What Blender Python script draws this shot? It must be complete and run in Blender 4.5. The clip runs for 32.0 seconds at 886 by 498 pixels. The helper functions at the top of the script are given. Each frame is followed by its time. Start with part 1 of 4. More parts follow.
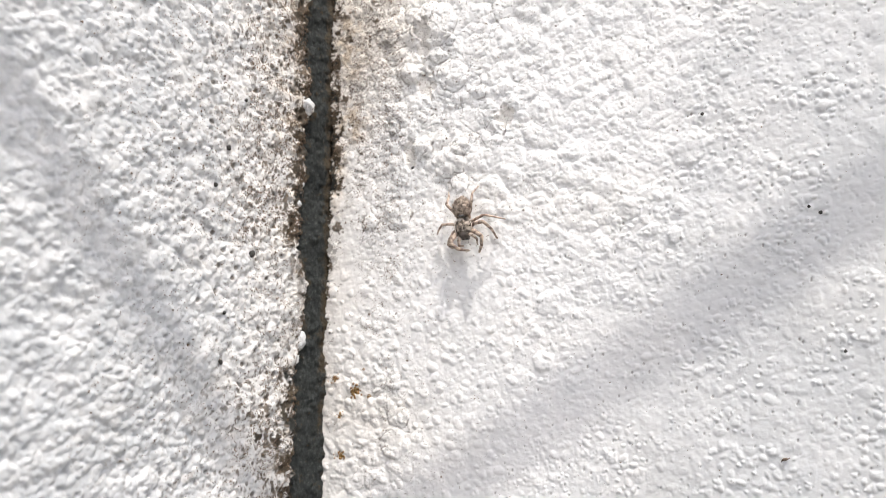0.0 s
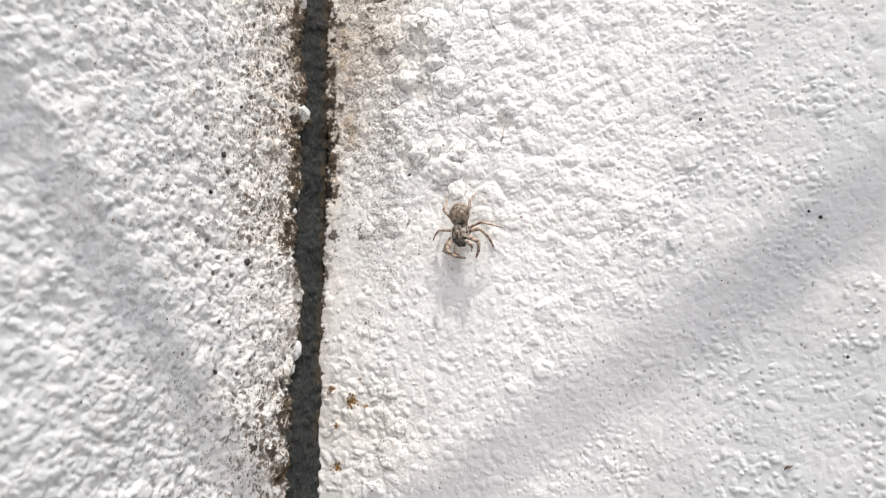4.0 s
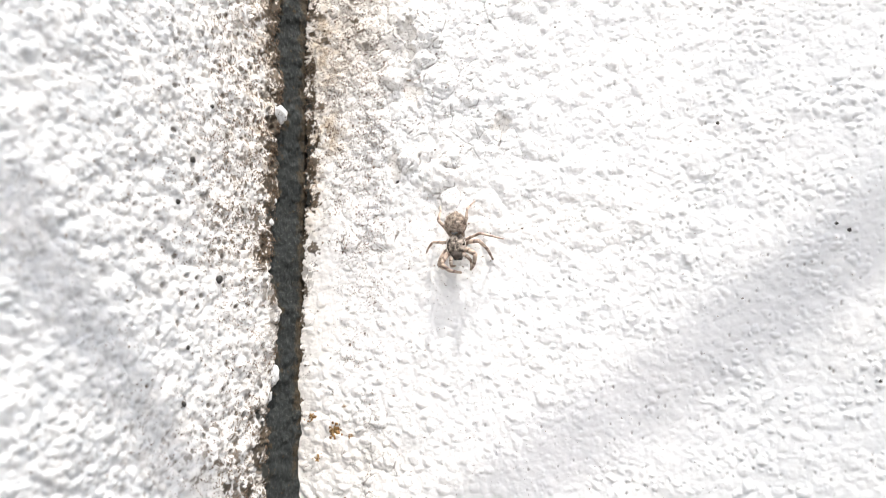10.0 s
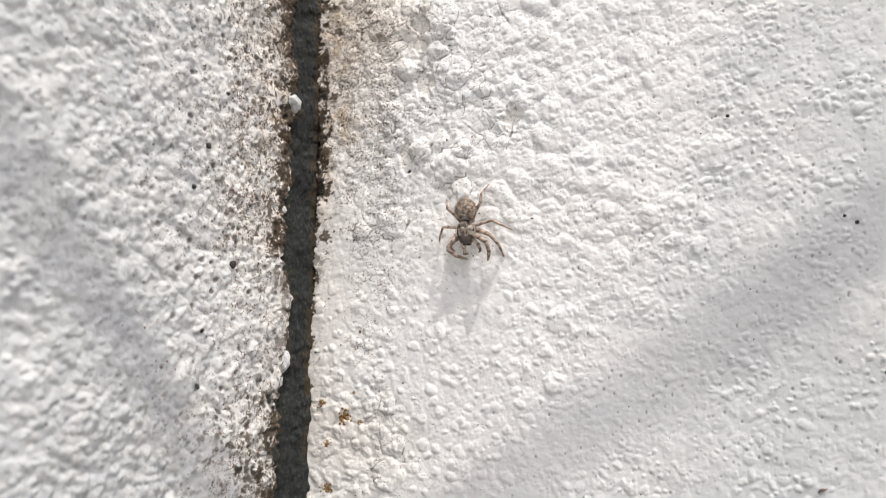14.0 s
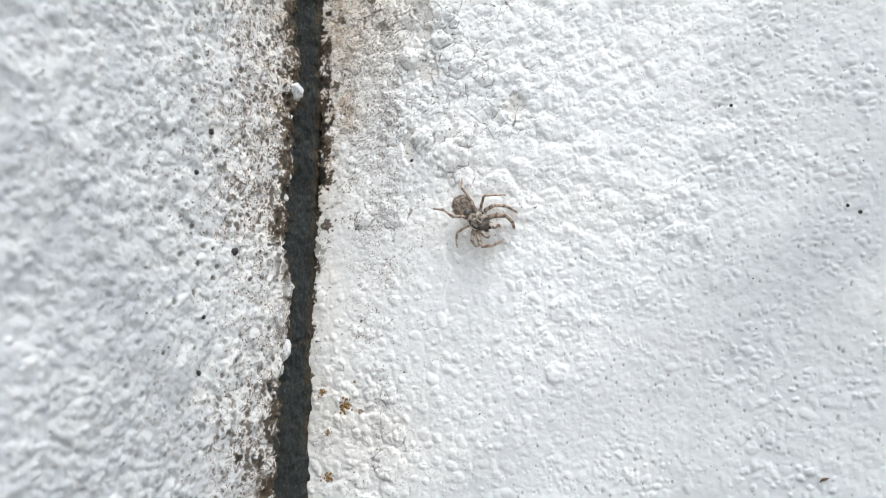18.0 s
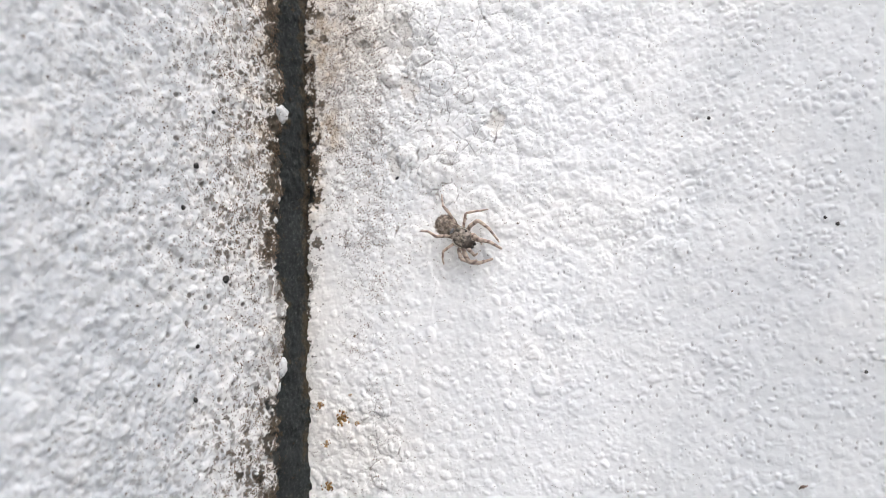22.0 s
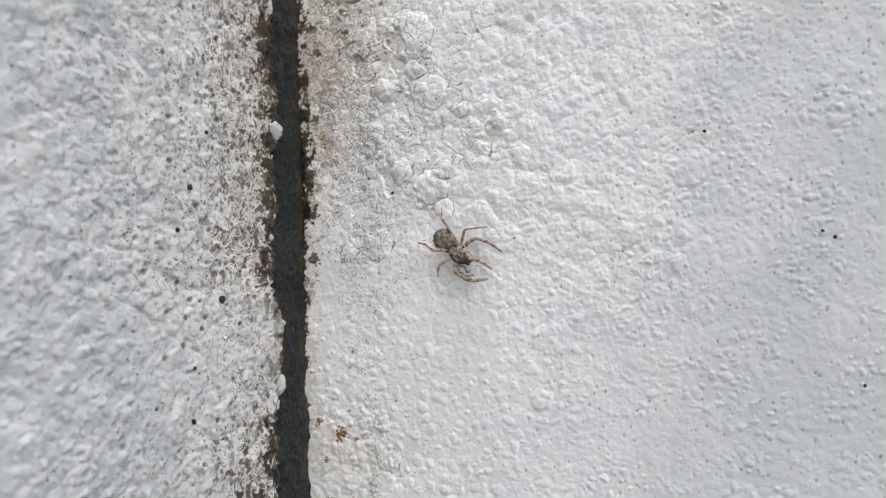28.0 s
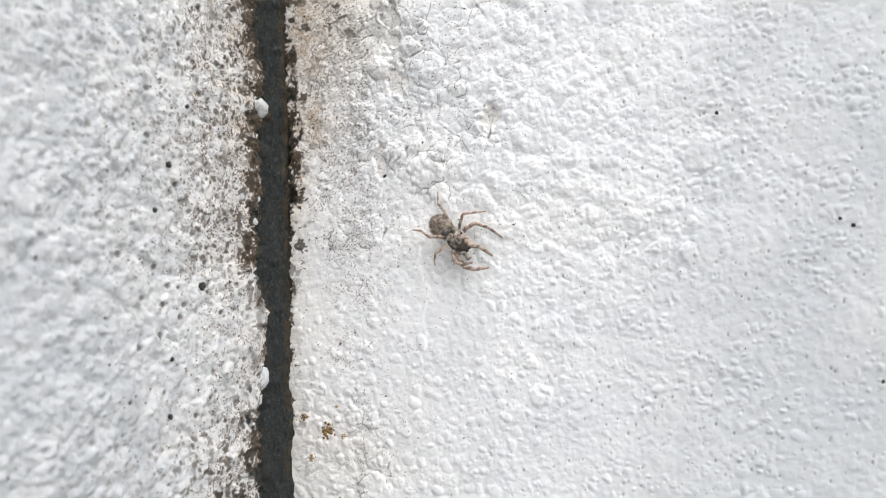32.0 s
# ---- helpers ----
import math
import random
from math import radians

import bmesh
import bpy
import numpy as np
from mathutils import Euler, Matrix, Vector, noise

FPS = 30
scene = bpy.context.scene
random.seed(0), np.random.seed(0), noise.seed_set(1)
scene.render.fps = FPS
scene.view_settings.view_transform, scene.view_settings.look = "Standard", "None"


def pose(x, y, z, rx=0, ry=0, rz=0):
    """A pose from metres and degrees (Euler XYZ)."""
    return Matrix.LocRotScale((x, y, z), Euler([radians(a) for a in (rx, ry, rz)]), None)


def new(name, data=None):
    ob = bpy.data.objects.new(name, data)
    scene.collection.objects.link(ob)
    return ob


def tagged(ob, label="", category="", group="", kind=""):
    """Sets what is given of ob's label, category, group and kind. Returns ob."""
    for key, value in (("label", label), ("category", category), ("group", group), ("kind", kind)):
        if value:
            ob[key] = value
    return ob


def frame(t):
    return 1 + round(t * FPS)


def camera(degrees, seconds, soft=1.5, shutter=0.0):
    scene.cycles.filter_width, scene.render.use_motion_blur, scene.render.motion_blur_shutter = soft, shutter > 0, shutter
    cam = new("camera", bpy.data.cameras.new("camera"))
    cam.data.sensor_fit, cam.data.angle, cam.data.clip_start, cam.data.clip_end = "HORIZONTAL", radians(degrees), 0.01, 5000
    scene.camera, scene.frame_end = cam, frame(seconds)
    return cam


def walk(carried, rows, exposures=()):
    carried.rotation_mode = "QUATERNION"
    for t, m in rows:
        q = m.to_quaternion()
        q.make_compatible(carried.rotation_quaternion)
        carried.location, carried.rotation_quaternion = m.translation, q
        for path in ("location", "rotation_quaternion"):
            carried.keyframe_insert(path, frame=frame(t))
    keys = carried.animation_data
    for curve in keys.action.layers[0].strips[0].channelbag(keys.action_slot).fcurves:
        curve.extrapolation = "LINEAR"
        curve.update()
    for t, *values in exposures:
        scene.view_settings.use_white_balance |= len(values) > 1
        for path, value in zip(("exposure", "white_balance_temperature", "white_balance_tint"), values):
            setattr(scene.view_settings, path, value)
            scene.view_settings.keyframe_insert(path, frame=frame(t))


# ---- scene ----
cam = camera(60, 32.0, soft=0.8)
PATH = [
    (0.0, pose(0.06664, -0.12017, -0.00860, 94.288, -0.618, 20.259)),
    (0.5, pose(0.06653, -0.12044, -0.00932, 94.424, -0.683, 20.252)),
    (1.0, pose(0.06678, -0.11973, -0.00875, 94.492, -0.419, 20.105)),
    (1.5, pose(0.06589, -0.11983, -0.00839, 94.890, -0.376, 19.816)),
    (2.0, pose(0.06638, -0.11970, -0.00819, 94.851, -0.209, 19.890)),
    (2.5, pose(0.06617, -0.11955, -0.00812, 94.969, -0.210, 19.849)),
    (4.5, pose(0.06433, -0.11893, -0.00959, 95.242, -0.420, 19.460)),
    (5.0, pose(0.06031, -0.11254, -0.00838, 94.868, -0.279, 17.573)),
    (5.5, pose(0.06051, -0.11087, -0.00568, 94.167, 0.467, 17.342)),
    (6.0, pose(0.05931, -0.11057, -0.00569, 94.022, 0.684, 17.029)),
    (6.5, pose(0.05890, -0.11028, -0.00521, 94.488, 0.732, 16.955)),
    (7.0, pose(0.05849, -0.11069, -0.00566, 94.611, 0.460, 16.921)),
    (7.5, pose(0.05828, -0.11085, -0.00513, 94.762, 0.592, 16.902)),
    (8.0, pose(0.05843, -0.11050, -0.00446, 94.684, 0.602, 17.014)),
    (8.5, pose(0.05790, -0.11028, -0.00466, 94.786, 0.593, 16.851)),
    (9.0, pose(0.05711, -0.11025, -0.00523, 94.993, 0.371, 16.629)),
    (9.5, pose(0.05695, -0.11060, -0.00624, 95.223, 0.121, 16.697)),
    (10.0, pose(0.05723, -0.11072, -0.00639, 95.325, 0.108, 16.791)),
    (10.5, pose(0.05741, -0.11096, -0.00633, 95.278, 0.092, 16.954)),
    (11.0, pose(0.05725, -0.11160, -0.00719, 95.390, -0.179, 17.066)),
    (11.5, pose(0.05752, -0.11180, -0.00682, 95.157, -0.057, 17.126)),
    (12.0, pose(0.05681, -0.11147, -0.00677, 95.239, -0.171, 16.865)),
    (12.5, pose(0.05619, -0.11109, -0.00770, 95.507, -0.315, 16.711)),
    (13.0, pose(0.05709, -0.11166, -0.00709, 95.232, -0.264, 17.007)),
    (13.5, pose(0.05641, -0.11156, -0.00792, 95.468, -0.376, 16.803)),
    (14.0, pose(0.05653, -0.11206, -0.00836, 95.419, -0.628, 16.986)),
    (14.5, pose(0.05580, -0.11189, -0.00893, 95.472, -0.764, 16.768)),
    (16.5, pose(0.05629, -0.11190, -0.00952, 95.147, -0.699, 16.924)),
    (17.0, pose(0.05662, -0.11254, -0.01029, 95.163, -0.927, 17.166)),
    (17.5, pose(0.05585, -0.11239, -0.01095, 95.441, -1.015, 16.877)),
    (18.0, pose(0.05538, -0.11197, -0.00997, 95.403, -0.907, 16.583)),
    (18.5, pose(0.05917, -0.11254, -0.00466, 94.015, 0.235, 17.759)),
    (19.0, pose(0.06164, -0.11233, -0.00092, 92.879, 0.963, 18.229)),
    (19.5, pose(0.06296, -0.11227, 0.00106, 92.167, 1.314, 18.561)),
    (20.0, pose(0.06175, -0.11202, 0.00005, 92.120, 0.990, 18.378)),
    (20.5, pose(0.06128, -0.11231, -0.00091, 92.397, 0.834, 18.357)),
    (21.0, pose(0.06124, -0.11249, -0.00218, 92.501, 0.697, 18.444)),
    (21.5, pose(0.06148, -0.11297, -0.00174, 92.256, 0.796, 18.468)),
    (22.0, pose(0.06194, -0.11307, -0.00113, 92.245, 0.993, 18.581)),
    (22.5, pose(0.06211, -0.11268, -0.00020, 92.048, 1.208, 18.592)),
    (23.0, pose(0.06203, -0.11253, 0.00000, 91.931, 1.137, 18.522)),
    (23.5, pose(0.06276, -0.11261, 0.00027, 91.864, 1.238, 18.921)),
    (24.0, pose(0.06255, -0.11286, 0.00009, 91.885, 1.146, 18.804)),
    (24.5, pose(0.06288, -0.11271, 0.00092, 91.711, 1.433, 18.716)),
    (25.0, pose(0.06269, -0.11241, 0.00156, 91.618, 1.589, 18.646)),
    (25.5, pose(0.06314, -0.11249, 0.00146, 91.768, 1.665, 18.817)),
    (27.5, pose(0.06264, -0.11230, 0.00293, 91.573, 1.892, 18.702)),
    (28.0, pose(0.06268, -0.11251, 0.00273, 91.510, 1.871, 18.727)),
    (28.5, pose(0.06319, -0.11231, 0.00319, 91.517, 2.007, 18.904)),
    (29.0, pose(0.06273, -0.11270, 0.00275, 91.615, 1.825, 18.831)),
    (29.5, pose(0.06276, -0.11235, 0.00324, 91.540, 1.928, 18.778)),
    (30.0, pose(0.06191, -0.11036, 0.00387, 91.394, 2.139, 18.164)),
    (30.5, pose(0.06051, -0.10820, 0.00272, 91.248, 1.887, 17.571)),
    (31.0, pose(0.05914, -0.10667, 0.00291, 91.229, 1.917, 16.984)),
    (31.5, pose(0.05831, -0.10624, 0.00242, 91.199, 1.613, 16.912)),
    (32.0, pose(0.05836, -0.10713, 0.00101, 91.468, 1.305, 17.142)),
]
EXPOSURES = [
    (0, 0.67, 6480, 10), (1, 0.74, 6480, 10), (2, 0.69, 6480, 10), (2.5, 0.67, 6481, 9.9), (4.5, 0.51, 6471, 9.5), (5, 0.48, 6482, 9.4),
    (6, 0.35, 6484, 9.2), (7, 0.30, 6427, 9), (8, 0.53, 6341, 7), (9, 0.91, 6253, 6), (10, 0.99, 6417, 9), (11, 0.62, 6500, 10),
    (12, 0.48, 6520, 10), (13, 0.41, 6530, 10), (14, 0.35, 6530, 10), (14.5, 0.35, 6530, 10), (16.5, 0.45, 6358, 7.6), (17, 0.50, 6296, 7),
    (18, 0.88, 6126, 4.5), (19, 1.12, 6202, 4.8), (20, 1.20, 6290, 5), (21, 1.17, 6324, 9), (22, 1.08, 6351, 9.2), (23, 1.08, 6378, 9.5),
    (24, 1.04, 6484, 9.8), (25, 0.92, 6512, 10), (27.5, 0.55, 6296, 7), (28, 0.57, 6276, 7), (29, 0.91, 6276, 7), (30, 0.93, 6276, 7),
    (31, 0.90, 6276, 7), (32, 0.95, 6276, 7),
]
walk(cam, PATH, EXPOSURES)
cam.data.dof.use_dof = True
cam.data.dof.focus_distance = 0.117
cam.data.dof.aperture_fstop = 21.0

# ---- light: hazy sun high over the corner, open sky ----
SUN_WAY = Vector((-0.262, 0.275, -0.925)).normalized()  # the way the sunlight travels
world = bpy.data.worlds.new("sky")
scene.world = world
world.use_nodes = True
sky = world.node_tree.nodes.new("ShaderNodeTexSky")
sky.sky_type = "NISHITA"
sky.sun_disc = False
sky.sun_elevation = math.asin(-SUN_WAY.z)
sky.sun_rotation = math.atan2(-SUN_WAY.x, -SUN_WAY.y)
sky.dust_density = 4.0
sky.air_density = 0.8
sky.ozone_density = 1.0
background = world.node_tree.nodes["Background"]
background.inputs["Strength"].default_value = 0.122
world.node_tree.links.new(sky.outputs["Color"], background.inputs["Color"])
sun_data = bpy.data.lights.new("sun", "SUN")
sun_data.energy = 4.1
sun_data.angle = radians(0.55)
sun_data.color = (1.0, 0.95, 0.88)
sun = new("sun", sun_data)
sun.matrix_world = Matrix.Translation((0.3, -0.4, 0.9)) @ SUN_WAY.to_track_quat("-Z", "Y").to_matrix().to_4x4()


# ---- helpers of this scene ----
MM = 0.001


def part(name, bm, material, parent, label=""):
    """One mesh object from a bmesh, under a thing or a part."""
    mesh = bpy.data.meshes.new(name)
    bm.to_mesh(mesh)
    bm.free()
    for p in mesh.polygons:
        p.use_smooth = True
    if material:
        mesh.materials.append(material)
    ob = new(name, mesh)
    ob.parent = parent
    if label:
        ob["label"] = label
    return ob


def lattice(seed, ix, iy):
    """Three repeatable random numbers for each whole-number place."""
    h = (ix.astype(np.int64) * 374761393 + iy.astype(np.int64) * 668265263 + seed * 974711) & 0xFFFFFFFF
    out = []
    for k in range(3):
        h = ((h ^ (h >> 13)) * (1274126177 + 2 * k * 7919)) & 0xFFFFFFFF
        h = h ^ (h >> 16)
        out.append((h & 0xFFFFFF) / float(0xFFFFFF))
    return out


def waves(u, v, size, seed):
    """Gradient noise, about -1 to 1, with lumps of the given size."""
    u, v = u / size, v / size
    iu, iv = np.floor(u), np.floor(v)
    fu, fv = u - iu, v - iv
    total = 0
    su, sv = fu * fu * fu * (fu * (fu * 6 - 15) + 10), fv * fv * fv * (fv * (fv * 6 - 15) + 10)
    for du in (0, 1):
        for dv in (0, 1):
            a = lattice(seed, iu + du, iv + dv)[0] * 2 * math.pi
            dot = np.cos(a) * (fu - du) + np.sin(a) * (fv - dv)
            total = total + dot * (su if du else 1 - su) * (sv if dv else 1 - sv)
    return total * 1.5


def grains(u, v, size, seed, share=0.8, small=0.35, large=0.75):
    """Rounded grains of paint scattered over the plane, 0 to 1."""
    u, v = u / size, v / size
    iu, iv = np.floor(u), np.floor(v)
    best = np.zeros_like(u)
    for du in (-1, 0, 1):
        for dv in (-1, 0, 1):
            a, b, c = lattice(seed, iu + du, iv + dv)
            r = small + (large - small) * c
            there = (a * 7.31 + b * 3.77) % 1.0 < share
            d2 = ((u - iu - du - a) ** 2 + (v - iv - dv - b) ** 2) / (r * r)
            best = np.maximum(best, there * r / large * np.sqrt(np.clip(1 - d2, 0, None)))
    return best


def pads(u, v, size, seed, share=0.8, small=0.45, large=0.84, power=0.55):
    """Oval lumps of paint with steep rims and flat tops, each of its own height, 0 to 1."""
    u, v = u / size, v / size
    iu, iv = np.floor(u), np.floor(v)
    best = np.zeros_like(u)
    for du in (-1, 0, 1):
        for dv in (-1, 0, 1):
            a, b, c = lattice(seed, iu + du, iv + dv)
            turn = (a * 5.77 + c * 9.1) % 1.0 * math.pi
            stretch = 0.75 + 0.55 * ((b * 8.3 + c * 3.1) % 1.0)
            rise = 0.4 + 0.6 * ((a * 3.9 + b * 6.7) % 1.0)
            there = (a * 7.31 + b * 3.77) % 1.0 < share
            x, y = u - iu - du - a, v - iv - dv - b
            p, q = x * np.cos(turn) + y * np.sin(turn), y * np.cos(turn) - x * np.sin(turn)
            d2 = (p * p * stretch + q * q / stretch) / (small + (large - small) * c) ** 2
            best = np.maximum(best, there * rise * np.clip(1 - d2, 0, None) ** power)
    return best


def seams(u, v, size, seed):
    """How far each place lies from the border between two cells, in the units of u."""
    u, v = u / size, v / size
    iu, iv = np.floor(u), np.floor(v)
    f1, f2 = np.full_like(u, 9.0), np.full_like(u, 9.0)
    for du in (-1, 0, 1):
        for dv in (-1, 0, 1):
            a, b, _ = lattice(seed, iu + du, iv + dv)
            d = np.hypot(u - iu - du - a, v - iv - dv - b)
            f2 = np.minimum(f2, np.maximum(f1, d))
            f1 = np.minimum(f1, d)
    return (f2 - f1) * size


def ramp(x, low, high):
    t = np.clip((x - low) / (high - low), 0, 1)
    return t * t * (3 - 2 * t)


def axis(low, high, step, far_low, far_high):
    """Close steps from low to high, then ever wider ones out to the far ends."""
    mid = list(np.arange(low, high, step))
    up, down, s = [], [], step
    x = mid[-1]
    while x < far_high:
        s *= 1.35
        x += s
        up.append(min(x, far_high))
    x, s = mid[0], step
    while x > far_low:
        s *= 1.35
        x -= s
        down.append(max(x, far_low))
    return np.array(down[::-1] + mid + up)


def sheet(name, points, material, fields, closed_by=None):
    """A mesh from a grid of points (rows, columns, 3), with float fields on its points; closed_by: the way to the back of a slab."""
    nr, nc = points.shape[:2]
    co = points.reshape(-1, 3)
    k = np.arange(nr * nc).reshape(nr, nc)
    quads = np.stack([k[:-1, :-1], k[:-1, 1:], k[1:, 1:], k[1:, :-1]], -1).reshape(-1, 4)
    if closed_by is not None:
        rim = np.concatenate([k[0, :], k[1:, -1], k[-1, -2::-1], k[-2:0:-1, 0]])
        back = len(co) + np.arange(len(rim))
        co = np.concatenate([co, co[rim] + np.array(closed_by)])
        quads = np.concatenate([quads, np.stack([np.roll(rim, -1), rim, back, np.roll(back, -1)], -1)])
    mesh = bpy.data.meshes.new(name)
    mesh.vertices.add(len(co))
    mesh.vertices.foreach_set("co", co.astype(np.float32).ravel())
    mesh.loops.add(quads.size)
    mesh.loops.foreach_set("vertex_index", quads.ravel().astype(np.int32))
    mesh.polygons.add(len(quads))
    mesh.polygons.foreach_set("loop_start", np.arange(0, quads.size, 4, dtype=np.int32))
    mesh.polygons.foreach_set("use_smooth", np.ones(len(quads), dtype=bool))
    mesh.update(calc_edges=True)
    for key, values in fields.items():
        at = mesh.attributes.new(key, "FLOAT", "POINT")
        data = np.zeros(len(co), np.float32)
        data[: values.size] = values.ravel()
        at.data.foreach_set("value", data)
    mesh.materials.append(material)
    return new(name, mesh)


# ---- materials ----
def material(name, rough=0.6):
    m = bpy.data.materials.new(name)
    m.use_nodes = True
    nodes, links = m.node_tree.nodes, m.node_tree.links
    bsdf = nodes["Principled BSDF"]
    bsdf.inputs["Roughness"].default_value = rough
    return m, nodes, links, bsdf


def noise_node(nodes, links, scale, detail=4.0, coords="Object", rough=0.55):
    tc = nodes.new("ShaderNodeTexCoord")
    n = nodes.new("ShaderNodeTexNoise")
    n.inputs["Scale"].default_value = scale
    n.inputs["Detail"].default_value = detail
    n.inputs["Roughness"].default_value = rough
    links.new(tc.outputs[coords], n.inputs["Vector"])
    return n.outputs["Fac"]


def ramp_node(nodes, links, fac, stops):
    r = nodes.new("ShaderNodeValToRGB")
    el = r.color_ramp.elements
    while len(el) < len(stops):
        el.new(0.5)
    for e, (at, colour) in zip(el, stops):
        e.position = at
        e.color = (*colour, 1)
    links.new(fac, r.inputs["Fac"])
    return r.outputs["Color"]


def mix_node(nodes, links, fac, a, b):
    m = nodes.new("ShaderNodeMix")
    m.data_type = "RGBA"
    for socket, value in ((m.inputs[0], fac), (m.inputs[6], a), (m.inputs[7], b)):
        if isinstance(value, bpy.types.NodeSocket):
            links.new(value, socket)
        elif isinstance(value, float):
            socket.default_value = value
        else:
            socket.default_value = (*value, 1)
    return m.outputs[2]


def math_node(nodes, links, kind, a, b):
    m = nodes.new("ShaderNodeMath")
    m.operation = kind
    m.use_clamp = True
    for socket, value in zip(m.inputs, (a, b)):
        if isinstance(value, bpy.types.NodeSocket):
            links.new(value, socket)
        else:
            socket.default_value = value
    return m.outputs[0]


def field_node(nodes, name):
    a = nodes.new("ShaderNodeAttribute")
    a.attribute_name = name
    return a.outputs["Fac"]


def bump_node(nodes, links, height, strength, distance, bsdf):
    b = nodes.new("ShaderNodeBump")
    b.inputs["Strength"].default_value = strength
    b.inputs["Distance"].default_value = distance
    links.new(height, b.inputs["Height"])
    links.new(b.outputs["Normal"], bsdf.inputs["Normal"])


def make_paint():
    m, nodes, links, bsdf = material("white_masonry_paint", 0.8)
    plain = ramp_node(nodes, links, noise_node(nodes, links, 60, 3), [(0.3, (0.82, 0.82, 0.82)), (0.7, (0.875, 0.87, 0.86))])
    creamy = mix_node(nodes, links, field_node(nodes, "cream"), plain, (0.85, 0.79, 0.71))
    warm = mix_node(nodes, links, field_node(nodes, "ochre"), creamy, (0.56, 0.43, 0.28))
    fine = noise_node(nodes, links, 2600, 5, rough=0.7)
    specks = noise_node(nodes, links, 3800, 2, rough=0.5)
    level = math_node(nodes, links, "MULTIPLY_ADD", field_node(nodes, "dust"), -0.27)
    level.node.inputs[2].default_value = 0.775
    dust = math_node(nodes, links, "MULTIPLY", math_node(nodes, links, "SUBTRACT", specks, level), 60.0)
    brown = ramp_node(nodes, links, fine, [(0.35, (0.06, 0.045, 0.03)), (0.65, (0.26, 0.18, 0.10))])
    # Grey mixed in for mottled dirt and for shading painted on both walls.
    greyed = mix_node(nodes, links, field_node(nodes, "soot"), warm, (0.465, 0.488, 0.508))
    dusty = mix_node(nodes, links, dust, greyed, brown)
    stain = ramp_node(nodes, links, fine, [(0.3, (0.024, 0.017, 0.010)), (0.75, (0.13, 0.085, 0.042))])
    dirty = mix_node(nodes, links, field_node(nodes, "grime"), dusty, stain)
    mouldy = mix_node(nodes, links, field_node(nodes, "mould"), dirty, (0.016, 0.017, 0.014))
    links.new(mouldy, bsdf.inputs["Base Color"])
    bump_node(nodes, links, fine, 0.3, 0.00015, bsdf)
    return m


def make_mottled(name, stops, scale, rough=0.7, bump=0.3, depth=0.0002, detail=5.0):
    m, nodes, links, bsdf = material(name, rough)
    n = noise_node(nodes, links, scale, detail)
    links.new(ramp_node(nodes, links, n, stops), bsdf.inputs["Base Color"])
    bump_node(nodes, links, n, bump, depth, bsdf)
    return m


def make_mould():
    m, nodes, links, bsdf = material("black_mould", 0.85)
    fine = noise_node(nodes, links, 2200, 5, rough=0.65)
    dark = ramp_node(nodes, links, fine, [(0.3, (0.007, 0.009, 0.0095)), (0.55, (0.018, 0.022, 0.021)), (0.74, (0.075, 0.078, 0.07))])
    rusty = ramp_node(nodes, links, fine, [(0.35, (0.022, 0.016, 0.009)), (0.7, (0.085, 0.058, 0.026))])
    patch = ramp_node(nodes, links, noise_node(nodes, links, 620, 5, rough=0.65), [(0.60, (0, 0, 0)), (0.68, (1, 1, 1))])
    lit = mix_node(nodes, links, patch, dark, rusty)
    rim = mix_node(nodes, links, field_node(nodes, "rim"), lit, rusty)
    links.new(rim, bsdf.inputs["Base Color"])
    bump_node(nodes, links, fine, 0.4, 0.0003, bsdf)
    return m


PAINT = make_paint()
MOULD = make_mould()
SPECK = make_mottled("dark_specks", [(0.35, (0.055, 0.036, 0.023)), (0.65, (0.22, 0.14, 0.083))], 3000, 0.8)
RUST = make_mottled("ochre_rust", [(0.32, (0.07, 0.03, 0.01)), (0.5, (0.30, 0.16, 0.05)), (0.66, (0.48, 0.33, 0.15))], 2800, 0.8)
GRIT = make_mottled("dark_grit", [(0.3, (0.015, 0.015, 0.014)), (0.7, (0.06, 0.055, 0.05))], 3000, 0.7)

# ---- the two walls of the corner and the open joint between them ----
CORNER = radians(102.4)  # between the two wall faces
ALONG_W = np.array((math.cos(CORNER), -math.sin(CORNER), 0))
OUT_W = np.array((math.sin(CORNER), math.cos(CORNER), 0))

# single lumps of paint: place along the wall, height, radius, rise (all mm)
LUMPS_HIGH = [(5.4, 43.8, 1.0, 0.8), (11.7, 39.2, 2.4, 1.0), (20.2, 39.8, 3.8, 1.7), (23.1, 36.7, 1.1, 1.0), (23.8, 30.4, 2.7, 1.0),
              (21.2, 34.0, 1.4, 0.9), (16.0, 31.4, 1.8, 1.1), (6.3, 31.6, 1.6, 0.7), (13.5, 24.6, 1.9, 0.8), (32.6, 27.5, 1.6, 0.9),
              (33.9, 24.6, 1.7, 1.2), (28.4, 27.3, 1.3, 0.8), (12.8, 22.2, 1.1, 0.6), (36.6, 19.5, 1.9, 0.7), (18.4, 18.3, 1.9, 1.6)]
